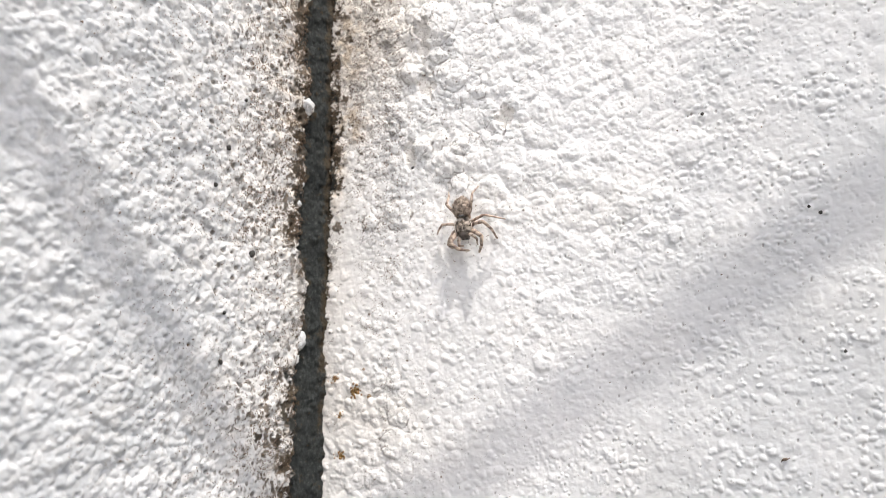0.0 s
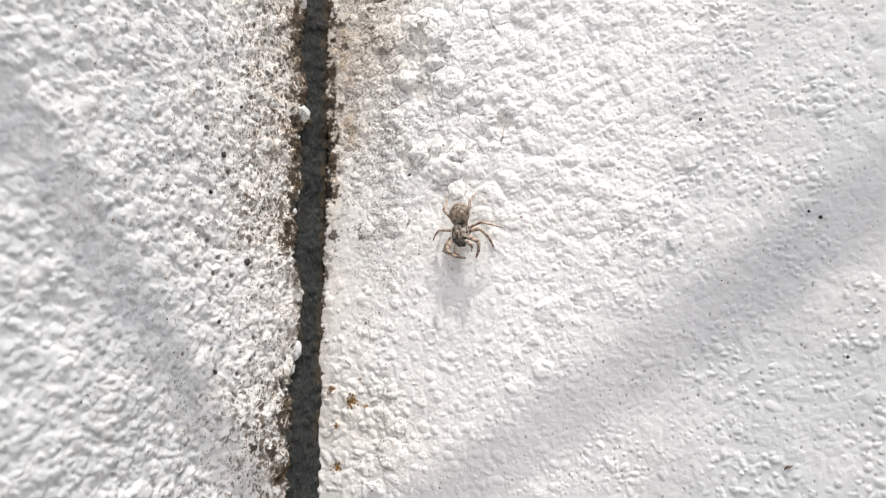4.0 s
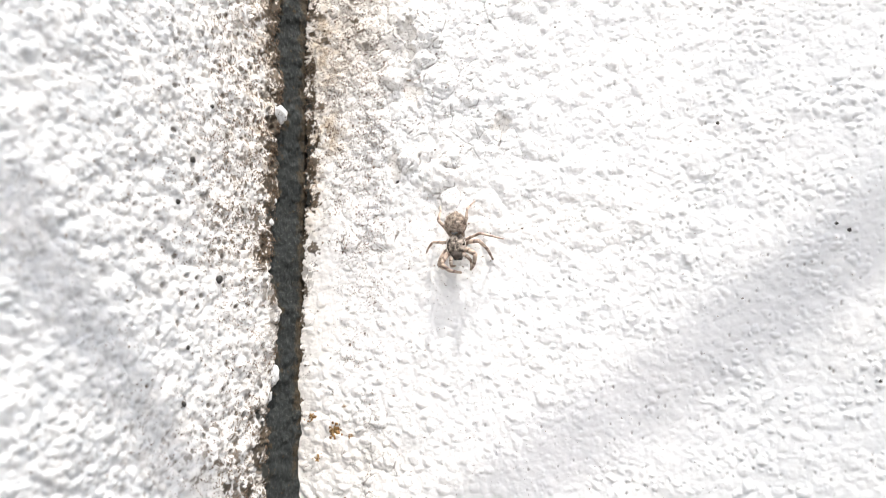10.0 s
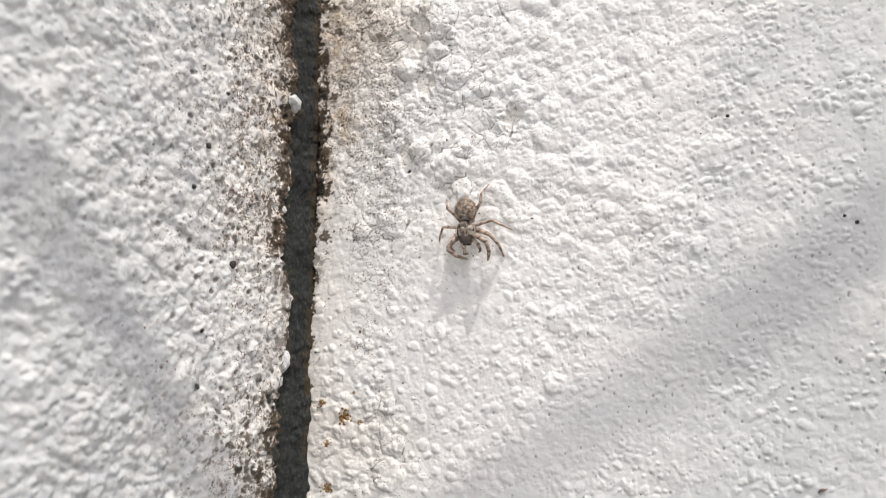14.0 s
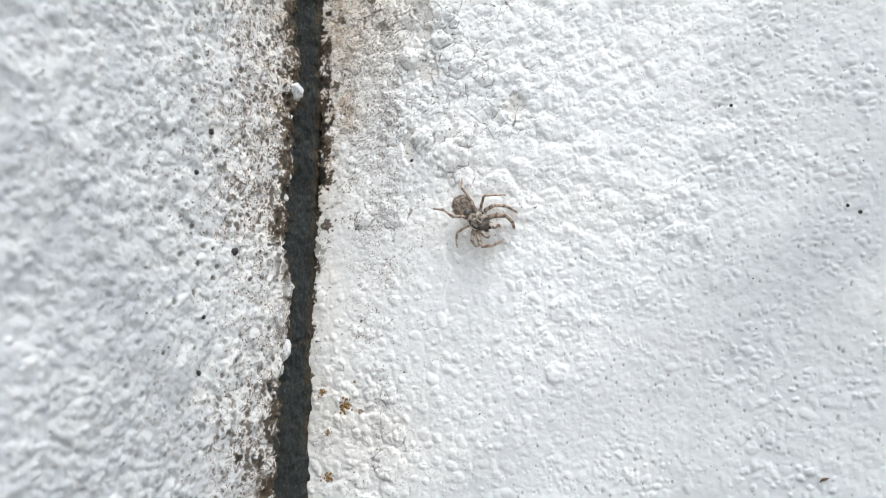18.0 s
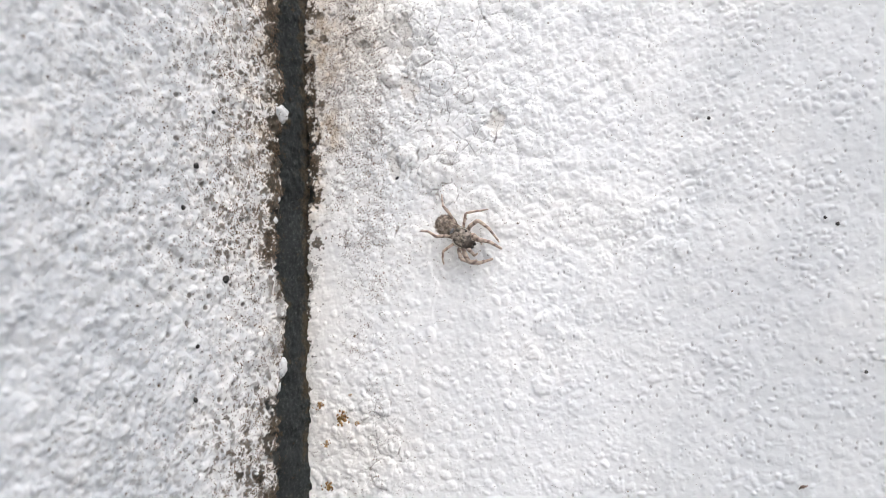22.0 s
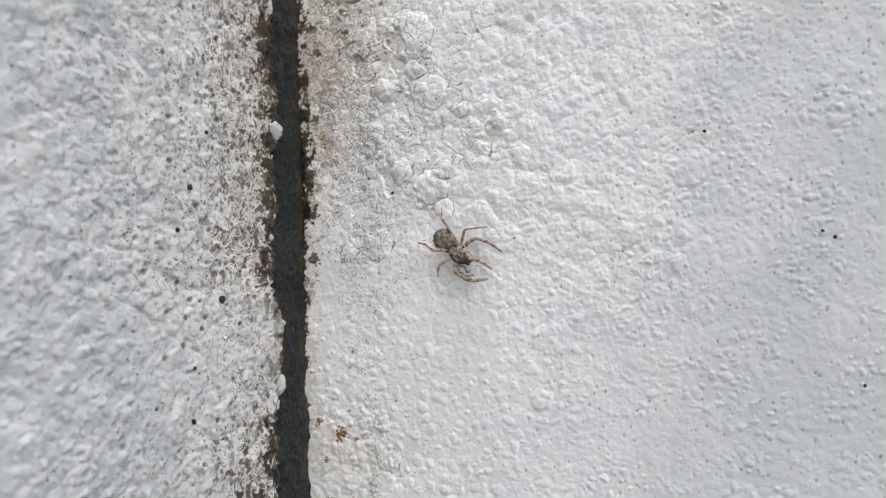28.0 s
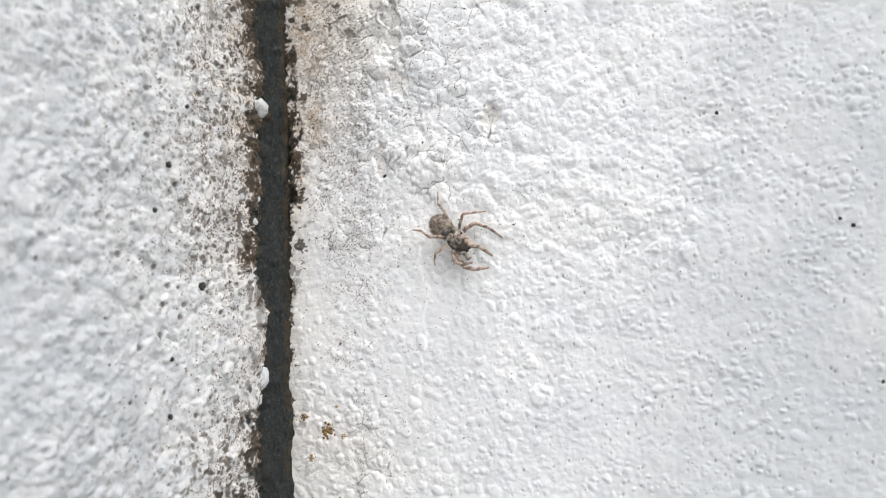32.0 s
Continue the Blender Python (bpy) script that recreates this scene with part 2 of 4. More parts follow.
LUMPS_LOW = [(23.2, 15.8, 2.6, 1.5), (25.0, 18.2, 1.5, 1.0), (25.0, 12.0, 1.6, 0.8), (14.0, 7.1, 2.5, 0.9), (8.7, 5.7, 1.5, 0.8),
             (13.9, -21.5, 1.2, 0.9), (14.7, -27.2, 1.8, 0.85), (13.8, -31.6, 2.4, 0.9), (37.7, -12.4, 1.0, 0.8),
             (39.2, -17.0, 1.5, 0.8), (61.3, 15.6, 2.6, 0.7), (52.8, 6.8, 1.8, 0.8), (56.1, 3.4, 1.2, 0.8), (59.6, 2.6, 1.3, 0.8), (40.2, -7.8, 2.0, 0.7)]

# hollows cut to shape the shade beside and under the lumps: place along the wall, height, half width, half height (mm)
HOLLOWS = [(18.3, 37.0, 1.5, 3.6), (19.0, 29.2, 1.6, 2.2), (16.0, 17.0, 1.0, 2.8), (33.2, 22.6, 1.7, 2.0), (11.2, 36.2, 0.9, 1.5)]

# dark mould patches beside the joint: place along the wall, height, half width, half height (mm)
PATCHES_RIGHT = [(2.0, 43.4, 1.3, 0.9), (3.2, 28.0, 1.1, 0.9), (2.2, 18.9, 0.9, 1.1), (2.3, 5.0, 1.0, 1.3), (4.0, 39.0, 0.8, 0.8), (9.0, 41.4, 0.8, 0.7)]
PATCHES_LEFT = [(7.2, 23.6, 1.8, 1.6), (8.0, 40.0, 1.5, 5.0), (7.2, 17.5, 1.3, 1.4), (8.3, 14.5, 0.8, 1.8), (7.7, 10.5, 1.2, 2.2), (8.8, 5.4, 1.0, 1.5), (11.4, -30.3, 1.2, 1.6), (14.9, -29.6, 0.8, 0.9), (9.6, -25.8, 1.0, 1.6)]


def patches(u, v, rows, seed):
    """Ragged dark patches, 0 to 1."""
    best = np.zeros_like(u)
    rag = 0.2 + 1.1 * waves(u, v, 1.5, seed) + 1.0 * waves(u, v, 0.55, seed + 1) + 0.6 * waves(u, v, 0.3, seed + 2)
    for x, z, across, up in rows:
        best = np.maximum(best, ramp(((u - x) / across) ** 2 + ((v - z) / up) ** 2 + rag, 1.1, 0.85))
    return best


def edge_right(z):
    """Where the right wall breaks off at the joint (mm along the wall)."""
    line = np.interp(z, (-60, -33, -24, -15, -5, 8, 22, 32, 42, 46, 60), (-1.2, -1.0, -0.6, -0.2, 0.3, 0.5, 0.7, 0.1, -0.2, 0.3, 0.3))
    return line + 0.55 * waves(z, z * 0 + 3.3, 3.6, 61) + 0.45 * waves(z, z * 0 + 1.3, 1.3, 62) + 0.4 * waves(z, z * 0 + 2.3, 0.45, 121)


def edge_left(z):
    """Where the left wall breaks off at the joint (mm from the corner)."""
    line = np.interp(z, (-60, -31, -22, -18, -14, -10, -5, 1, 8, 17, 22, 26, 31, 35, 40, 44, 60),
                     (7.6, 7.3, 6.9, 6.8, 5.3, 5.3, 4.7, 6.9, 6.6, 6.0, 6.4, 5.0, 4.7, 6.4, 6.1, 5.6, 5.6))
    ragged = 0.35 + 0.65 * np.maximum(ramp(z, -6, 2), ramp(z, -14, -20))
    return line + 0.8 * ragged * waves(z, z * 0 + 7.7, 2.4, 63) + 0.9 * ragged * waves(z, z * 0 + 5.1, 0.9, 64) + 0.2 * waves(z, z * 0 + 4.1, 0.4, 122)


def relief_right(u, v):
    """Rise of the right wall's paint (mm), its stains and its painted tone."""
    fromjoint = u - edge_right(v)
    craggy = ramp(u * 0.3 + v, 6, 24) * ramp(u, 6, 14) * (1 - 0.6 * ramp(u, 42, 62))
    clean = ramp(fromjoint, 9, 5) * ramp(v, 15, 9) * ramp(v, -20, -14)
    smooth = ramp(v, 12, 2) * ramp(u, 36, 18)
    bare = ramp(u - 0.3 * v, 44, 80)
    dotted = ramp(u - 0.3 * v, 36, 58)
    lumpy = 0.9 * (1 - 0.25 * ramp(v, -4, -18)) * (1 - 0.2 * smooth) * (1 - 0.5 * clean) * (1 - 0.93 * bare)
    flow = u + 0.40 * waves(u, v, 2.6, 8) + 0.12 * waves(u, v, 0.8, 85)
    sway = v + 0.40 * waves(u, v, 2.9, 86) + 0.12 * waves(u, v, 0.8, 87)
    h = 0.40 * waves(u, v, 17, 1) + 0.20 * waves(u, v, 6.5, 2) + 0.06 * waves(u, v, 3.1, 30)
    h = h + craggy * (0.55 * pads(flow, sway, 3.3, 6, 0.95, 0.6, 0.85) + 0.36 * pads(flow, sway, 1.7, 7, 0.8))
    h = h + lumpy * (0.32 * pads(flow, sway, 3.4, 3, 0.7) + (0.36 * pads(u, sway, 1.9, 4, 0.65) + 0.26 * pads(flow, v, 1.1, 5, 0.6, 0.35, 0.8)) * (1 - 0.4 * ramp(v - 0.15 * u, 2, -8)))
    h = h + (0.05 + 0.12 * lumpy) * pads(u, v, 0.65, 29, 0.5, 0.3, 0.75) + 0.03 * waves(u, v, 0.9, 9) * (1 - 0.7 * bare)
    crowd = 0.25 + 0.75 * ramp(waves(u, v, 9, 95) + 0.5 * waves(u, v, 3.5, 129), -0.3, 0.45)
    beads = np.maximum(pads(flow, sway, 1.7, 49, 0.55, 0.14, 0.42, 0.75), 0.75 * pads(flow, sway, 1.0, 100, 0.45, 0.2, 0.6, 0.8))
    beads = np.maximum(beads, pads(flow, sway, 2.9, 130, 0.5, 0.1, 0.34, 0.7))
    h = h + dotted * (0.60 * crowd * beads + 0.16 * bare * pads(flow, sway, 3.2, 96, 0.6, 0.4, 0.8, 0.9))
    below = ramp(v - 0.15 * u, 2, -8) * (1 - 0.6 * dotted)
    domes = np.maximum(pads(flow, sway, 2.7, 140, 0.6, 0.16, 0.42, 0.8), 0.7 * pads(flow, sway, 1.7, 141, 0.5, 0.2, 0.5, 0.9))
    knobbly = ramp(v, -10, -18) * ramp(fromjoint, 1.5, 4) * ramp(fromjoint, 20, 11)
    h = h + below * 0.60 * domes + knobbly * (0.55 * pads(flow, sway, 2.3, 142, 0.75, 0.4, 0.75) + 0.25 * pads(flow, sway, 1.2, 143, 0.7, 0.35, 0.7))
    pits = grains(u, v * 0.65, 1.4, 11, 0.95, 0.05, 0.15) * ramp(u - 0.4 * v, 16, 50)
    h = h - 0.30 * pits
    wu = u + 0.5 * waves(u, v, 1.9, 12) + 0.2 * waves(u, v, 0.8, 55)
    wv = v + 0.5 * waves(u, v, 1.7, 13) + 0.2 * waves(u, v, 0.8, 56)
    outline = np.zeros_like(u)
    for x, z, r, rise in LUMPS_HIGH + LUMPS_LOW:
        d2 = ((wu - x) ** 2 + (wv - z) ** 2) / r**2
        if x < 30:
            outline = np.maximum(outline, ramp(np.abs(d2 - 1.15), 0.30 / r, 0.06 / r))
        h = np.where(d2 < 1.15, np.maximum(h, rise * 0.95 * np.clip(1.15 - d2, 0, None) ** 0.5 - 0.1 + h), h)
    cells = np.minimum(seams(flow, sway, 3.3, 6), seams(flow, sway, 1.7, 7) + 0.03)
    cracked = ramp(waves(u, v, 6, 17) + 0.3 * waves(u, v, 1.7, 57), -0.5, 0.05) * ramp(u * 0.3 + v, 14, 28) * ramp(u, 46, 30) + 0.7 * ramp(fromjoint, 20, 9) * ramp(fromjoint, 3, 7) * ramp(waves(u, v, 4, 18), 0.0, 0.4) + 0.8 * ramp(v, -14, -22) * ramp(u, 24, 17) * ramp(u, 7, 11) * ramp(waves(u, v, 3.5, 133), -0.1, 0.25)
    crack = (1 - ramp(cells, 0.02, 0.09)) * np.clip(cracked, 0, 1)
    beside = ramp(fromjoint, 19, 8) * (0.3 + 0.7 * ramp(fromjoint, 3, 8)) * ramp(v, -16, 4) * (1 - 0.85 * clean)
    craze = (1 - ramp(seams(flow, sway, 1.25, 97), 0.02, 0.12)) * beside * ramp(waves(u, v, 2.6, 98) + 0.4 * waves(u, v, 0.8, 99), -0.2, 0.3)
    crack = np.maximum(crack, craze)
    step = ramp(u + 1.1 * waves(u * 0, v, 5.0, 134) + 0.4 * waves(u, v, 1.2, 135), 22.7, 22.1) * ramp(u, 14, 20) * ramp(v, 10, 5) * ramp(v, -15, -10)
    h = h + 0.5 * step - 0.25 * crack
    hollow = np.zeros_like(u)
    for x, z, across, up in HOLLOWS:
        d2 = ((wu - x) / across) ** 2 + ((wv - z) / up) ** 2
        hollow = np.maximum(hollow, ramp(d2 + 0.9 * waves(u, v, 2.1, 119) + 0.4 * waves(u, v, 0.8, 120), 1.3, 0.6))
    h = h * (1 - 0.6 * hollow) - 0.5 * hollow
    near = np.exp(-np.clip(fromjoint, 0, None) / 6.5)
    top = ramp(v, 18, 42) * ramp(u, 26, 10)
    wide = np.exp(-np.clip(fromjoint, 0, None) / 12.0) * (0.45 + 0.55 * ramp(v, -12, 6))
    dust = np.clip((0.22 * near * (0.15 + 1.2 * waves(u, v, 3.0, 19)) + 0.25 * top * (0.3 + 1.2 * waves(u, v, 3, 20)) + 0.30 * wide * (0.7 + 0.6 * waves(u, v, 3.6, 88))) * (1 - 0.85 * clean), 0, 0.40)
    grime = 0.75 * crack * ramp(waves(u, v, 1.4, 21), -0.6, 0.1)
    upper = ramp(v, 2, 12)
    fringe = waves(u, v, 2.2, 123) + 0.6 * waves(u, v, 0.8, 124) + 0.4 * waves(u, v, 0.35, 125)
    patchy = 0.75 * waves(u * 0, v, 5.5, 131) - 0.1
    edge = ramp(fringe - 0.42 * fromjoint + patchy, 0.0, 0.1)
    grime = np.maximum(grime, 0.95 * edge)
    blots = ramp(waves(u, v, 2.4, 58) + 0.6 * waves(u, v, 0.7, 59), 0.45, 0.75) * np.clip(2.2 * np.exp(-np.clip(fromjoint, 0, None) / 3.0) * upper + 1.2 * top * ramp(v, 30, 44), 0, 1)
    grime = np.maximum(grime, 0.8 * blots)
    grime = np.maximum(grime, 0.65 * outline * ramp(waves(u, v, 1.6, 89) + 0.5 * waves(u, v, 0.6, 90), -0.25, 0.15))
    flecks = ramp(grains(u, v, 0.55, 24, 0.4, 0.2, 0.55), 0.2, 0.45) * np.clip(0.4 * near + 0.5 * top, 0, 1) * ramp(waves(u, v, 2.5, 25), -0.1, 0.35) * (1 - 0.75 * clean)
    grime = np.maximum(grime, 0.85 * flecks)
    grime = np.maximum(grime, 0.5 * ramp(pits, 0.35, 0.8) * ramp(waves(u, v, 5, 26), -0.4, 0.3))
    ledge = ramp(np.abs(v - 46.6 - 0.5 * waves(u, v, 3, 60)), 0.55, 0.1) * ramp(u, 7, 11) * ramp(u, 20, 18)
    grime = np.maximum(np.maximum(grime, 0.85 * ledge), 0.9 * patches(u, v, PATCHES_RIGHT, 136))
    h = h - 0.9 * ledge
    mould = ramp(fromjoint + 1.1 * waves(u, v, 0.8, 27) + (0.5 + 2.3 * upper) * waves(u, v, 2.6, 65), -0.1 + 0.6 * upper, -0.4 + 0.2 * upper)
    lobes = ramp(waves(u, v, 2.6, 101) + 0.5 * waves(u, v, 0.8, 102) + 0.4 * waves(u, v, 0.35, 107) + 0.08 * ramp(v, 14, 30) - 0.14 * np.clip(fromjoint, 0, 3), -0.08, 0.02) * ramp(fromjoint + 0.8 * waves(u, v, 1.1, 103), 2.6, 2.0) * (0.15 + 0.85 * ramp(v, -4, 8))
    grime = np.maximum(grime, lobes)
    mould = np.maximum(mould, 0.4 * lobes)
    cream = np.clip(ramp(waves(u, v, 16, 28), -0.1, 0.7) * 0.14 + 0.6 * near + 0.5 * top + 0.45 * np.exp(-(((u - 12) / 9) ** 2 + ((v + 27) / 7) ** 2)), 0, 0.7)
    ochre = np.zeros_like(u)
    for x, z, across, up in ((4.0, 38.5, 3.0, 7.0), (4.5, 24.0, 3.2, 3.5), (2.0, 15.0, 1.5, 6.0)):
        ochre = np.maximum(ochre, np.exp(-(((u - x) / across) ** 2) - ((v - z) / up) ** 2))
    ochre = np.clip(ochre * (0.5 + 0.7 * waves(u, v, 2.2, 114) + 0.5 * waves(u, v, 0.7, 115)), 0, 0.7)
    # Cream tint in the hollows, painted for their brownish shade.
    cream = np.maximum(cream, 0.5 * hollow)
    drop = 7.0 * ramp(fromjoint, 0.15, -1.0)
    plain = np.exp(-(((u - 25) / 7) ** 2) - ((v + 4) / 6) ** 2)
    h = 0.51 * (1 - 0.6 * plain) * h * ramp(fromjoint, -0.5, 1.0) - drop
    # Cool light fall-off to the right and lower down, painted in; blotches random.
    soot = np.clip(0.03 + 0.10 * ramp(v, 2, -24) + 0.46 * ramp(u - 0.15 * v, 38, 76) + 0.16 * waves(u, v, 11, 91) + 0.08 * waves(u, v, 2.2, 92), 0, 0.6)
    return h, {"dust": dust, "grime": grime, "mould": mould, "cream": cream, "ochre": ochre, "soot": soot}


def relief_left(u, v):
    """Rise of the left wall's paint (mm), u from the corner outwards, its stains and its painted tone."""
    fromjoint = u - edge_left(v)
    flow = u + 0.35 * waves(u, v, 1.5, 33)
    sway = v + 0.3 * waves(u, v, 1.8, 116)
    h = 0.5 * waves(u, v, 15, 31) + 0.35 * waves(u, v, 6, 32)
    h = h + 0.52 * pads(flow, sway, 2.5, 34, 0.6) + 0.42 * pads(u, sway, 1.45, 35, 0.65, 0.35, 0.8) + 0.30 * pads(flow, v, 0.9, 36, 0.6, 0.35, 0.8) + 0.14 * pads(u, v, 0.55, 67, 0.5)
    h = h + 0.05 * waves(u, v, 1.4, 37) + 0.04 * waves(u, v, 0.6, 38)
    knobs = ramp(fromjoint, 9, 1) * ramp(v, -14, -22)
    h = h + knobs * 0.8 * grains(u, v, 2.2, 39, 0.9)
    near = np.exp(-np.clip(fromjoint, 0, None) / 19.0)
    close = np.exp(-np.clip(fromjoint, 0, None) / 3.5)
    pits = grains(u, v, 2.2, 40, 0.6, 0.1, 0.24)
    h = h - (0.3 + 0.4 * near) * pits
    low = ramp(v, 4, -2) * ramp(v, -22, -15)
    ok = 1 - 0.55 * low
    dust = np.clip((1.15 * near * (0.5 + 0.9 * waves(u, v * 0.6, 2.6, 41)) + 0.15 * close) * ok, 0, 0.75)
    fringe = waves(u, v, 2.5, 126) + 0.6 * waves(u, v, 0.9, 127) + 0.45 * waves(u, v, 0.38, 128)
    patchy = 0.8 * waves(u * 0, v, 6.5, 132) + 0.14 - 0.35 * low + 0.25 * ramp(v, 24, 34)
    edge = ramp(fringe - 0.30 * fromjoint + patchy, 0.0, 0.12)
    flecks = ramp(grains(flow, v * 0.8, 0.7, 44, 0.55, 0.2, 0.55), 0.2, 0.45) * np.clip(1.6 * near, 0, 1) * ramp(waves(u, v, 2.5, 45) + 0.5 * close, -0.3, 0.25) * ok
    spots = ramp(pits, 0.35, 0.8) * ramp(waves(u, v, 4, 46), -0.5, 0.2) * ramp(fromjoint, 44, 14)
    blots = ramp(waves(flow, v * 0.8, 1.6, 68) + 0.6 * waves(u, v, 0.6, 69), 0.34, 0.5) * np.clip(2.0 * close * ok + 0.8 * near * ok + knobs, 0, 1)
    grime = np.maximum(np.maximum(0.95 * edge, 0.85 * flecks), np.maximum(0.8 * spots, 0.85 * blots))
    dark = patches(u, v, PATCHES_LEFT, 140)
    grime = np.maximum(grime, 0.95 * dark)
    grime = np.maximum(grime, 0.85 * knobs * (1 - ramp(seams(u, v, 2.2, 39), 0.05, 0.4)))
    mould = ramp(fromjoint + 1.2 * waves(u, v, 0.8, 47) + 2.8 * waves(u, v, 2.7, 70) * ok, 1.0 - 1.1 * low, 0.1 - 0.5 * low)
    lobes = ramp(waves(u, v, 2.7, 104) + 0.5 * waves(u, v, 0.8, 105) + 0.45 * waves(u, v, 0.35, 108) + 0.16 * ramp(v, 16, 32) - 0.16 * np.clip(fromjoint, 0, 5), -0.12, 0.0) * ramp(fromjoint + 0.8 * waves(u, v, 1.1, 106), 5.0, 3.2) * ok
    grime = np.maximum(grime, lobes)
    mould = np.maximum(mould, np.maximum(0.4 * lobes, 0.5 * dark))
    cream = np.clip(0.55 * near + ramp(waves(u, v, 12, 48), 0, 0.7) * 0.2, 0, 0.75)
    drop = 6.0 * ramp(fromjoint, 0.1, -1.0)
    h = 0.66 * h * ramp(fromjoint, -0.5, 0.8) - drop
    ochre = np.exp(-np.clip(fromjoint, 0, None) / 4.0) * ramp(v, 8, 22) + 0.6 * np.exp(-np.clip(fromjoint, 0, None) / 9.0) * ok
    ochre = np.clip(ochre * (0.4 + 0.7 * waves(u, v, 2.4, 117) + 0.5 * waves(u, v, 0.8, 118)), 0, 0.6)
    # Shading put into the colour: darker outwards and lower down, over mottled dirt.
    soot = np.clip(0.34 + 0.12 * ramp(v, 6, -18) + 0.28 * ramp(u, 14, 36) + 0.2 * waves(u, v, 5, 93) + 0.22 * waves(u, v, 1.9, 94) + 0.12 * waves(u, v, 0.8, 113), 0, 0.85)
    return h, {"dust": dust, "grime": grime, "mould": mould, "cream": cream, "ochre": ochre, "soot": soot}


def fading(x, low, high):
    return ramp(x, low - 30, low) * ramp(x, high + 30, high)


def build_walls():
    xs, zs = axis(-6.0, 92.0, 0.13, -6.5, 3523), axis(-44.0, 51.0, 0.13, -1200, 900)
    u, v = np.meshgrid(xs, zs)
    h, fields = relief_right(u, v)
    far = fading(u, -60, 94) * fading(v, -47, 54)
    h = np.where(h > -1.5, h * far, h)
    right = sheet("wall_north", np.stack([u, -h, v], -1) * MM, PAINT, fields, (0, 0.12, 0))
    tagged(right, "rough white painted masonry wall with cracked lumpy paint", "wall", kind="structure")
    us, zs = axis(2.0, 60.0, 0.15, 0.4, 3395), axis(-42.0, 50.0, 0.15, -1200, 900)
    u, v = np.meshgrid(us[::-1], zs)
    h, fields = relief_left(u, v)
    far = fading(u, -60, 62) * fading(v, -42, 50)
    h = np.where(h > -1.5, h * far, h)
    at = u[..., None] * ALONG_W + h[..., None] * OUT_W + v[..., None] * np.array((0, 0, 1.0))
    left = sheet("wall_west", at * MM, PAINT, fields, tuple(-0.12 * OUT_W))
    tagged(left, "rough white roughcast wall, grimy beside the dark joint", "wall", kind="structure")
    # the dark bed at the bottom of the joint
    a, b = np.array((-3.45, -8.75, 0)), np.array((1.3, 2.4, 0))
    t, v = np.meshgrid(np.linspace(0, 1, 90), axis(-47.0, 54.0, 0.25, -1200, 900))
    across = t * 12.1
    h = 0.45 * waves(across, v, 7, 51) + 0.25 * waves(across, v, 2.1, 52) + 0.20 * grains(across, v, 0.9, 53, 0.4) + 0.08 * waves(across, v, 0.5, 54)
    at = a + t[..., None] * (b - a) + h[..., None] * np.array((0.84, -0.54, 0)) + v[..., None] * np.array((0, 0, 1.0))
    to_left = np.hypot(at[..., 0] - edge_left(v) * ALONG_W[0], at[..., 1] - edge_left(v) * ALONG_W[1])
    to_right = np.hypot(at[..., 0] - edge_right(v), at[..., 1])
    rim = ramp(np.minimum(to_left, to_right) + 0.9 * waves(across, v, 1.6, 111) + 0.5 * waves(across, v, 0.5, 112), 1.5, 0.3)
    bed = sheet("joint", at * MM, MOULD, {"rim": 0.85 * rim}, (-0.03, 0.02, 0))
    tagged(bed, "open vertical joint filled with black and dark green mould", "joint", kind="structure")


build_walls()


def build_ground():
    m = make_mottled("yard_paving", [(0.35, (0.17, 0.16, 0.15)), (0.65, (0.25, 0.24, 0.22))], 3, 0.9)
    xs = np.array((-400, -40, -4, -1, 0, 1, 4, 40, 400.0))
    x, y = np.meshgrid(xs, xs)
    g = sheet("ground", np.stack([x, y, x * 0 - 1.2], -1), m, {}, (0, 0, -0.3))
    tagged(g, "grey-brown paved yard ground at the foot of the walls", "ground", kind="structure")


build_ground()


def build_unseen_walls():
    """Plain unseen walls added behind the camera to block low sky light."""
    m = make_mottled("unseen_wall_render", [(0.35, (0.40, 0.39, 0.37)), (0.65, (0.52, 0.51, 0.49))], 4, 0.9)
    for name, at, size in (("unseen_wall_south", (1.0, -3.4, -0.1), (5.4, 0.15, 2.2)), ("unseen_wall_east", (3.6, -1.1, -0.1), (0.15, 4.4, 2.2))):
        bm = bmesh.new()
        bmesh.ops.create_cube(bm, size=1.0)
        for v in bm.verts:
            v.co = Vector((v.co.x * size[0], v.co.y * size[1], v.co.z * size[2])) + Vector(at)
        bmesh.ops.bevel(bm, geom=bm.edges[:], offset=0.01, segments=2, affect="EDGES")
        tagged(part(name, bm, m, None), "plain grey rendered wall, unseen, added to block low light", "wall", kind="structure")


build_unseen_walls()


def tube(bm, points, radii, sides=10):
    """A round tapering tube through points."""
    rings = []
    pts = [Vector(p) for p in points]
    for i, p in enumerate(pts):
        d = (pts[min(i + 1, len(pts) - 1)] - pts[max(i - 1, 0)]).normalized()
        side = d.cross(Vector((0, 0, 1)) if abs(d.z) < 0.9 else Vector((0, 1, 0))).normalized()
        up = side.cross(d)
        rings.append([bm.verts.new(p + radii[i] * (math.cos(k * 2 * math.pi / sides) * side + math.sin(k * 2 * math.pi / sides) * up)) for k in range(sides)])
    for a, b in zip(rings, rings[1:]):
        for k in range(sides):
            bm.faces.new((a[k], a[(k + 1) % sides], b[(k + 1) % sides], b[k]))
    bm.faces.new(rings[0][::-1])
    bm.faces.new(rings[-1])
    bmesh.ops.recalc_face_normals(bm, faces=bm.faces)


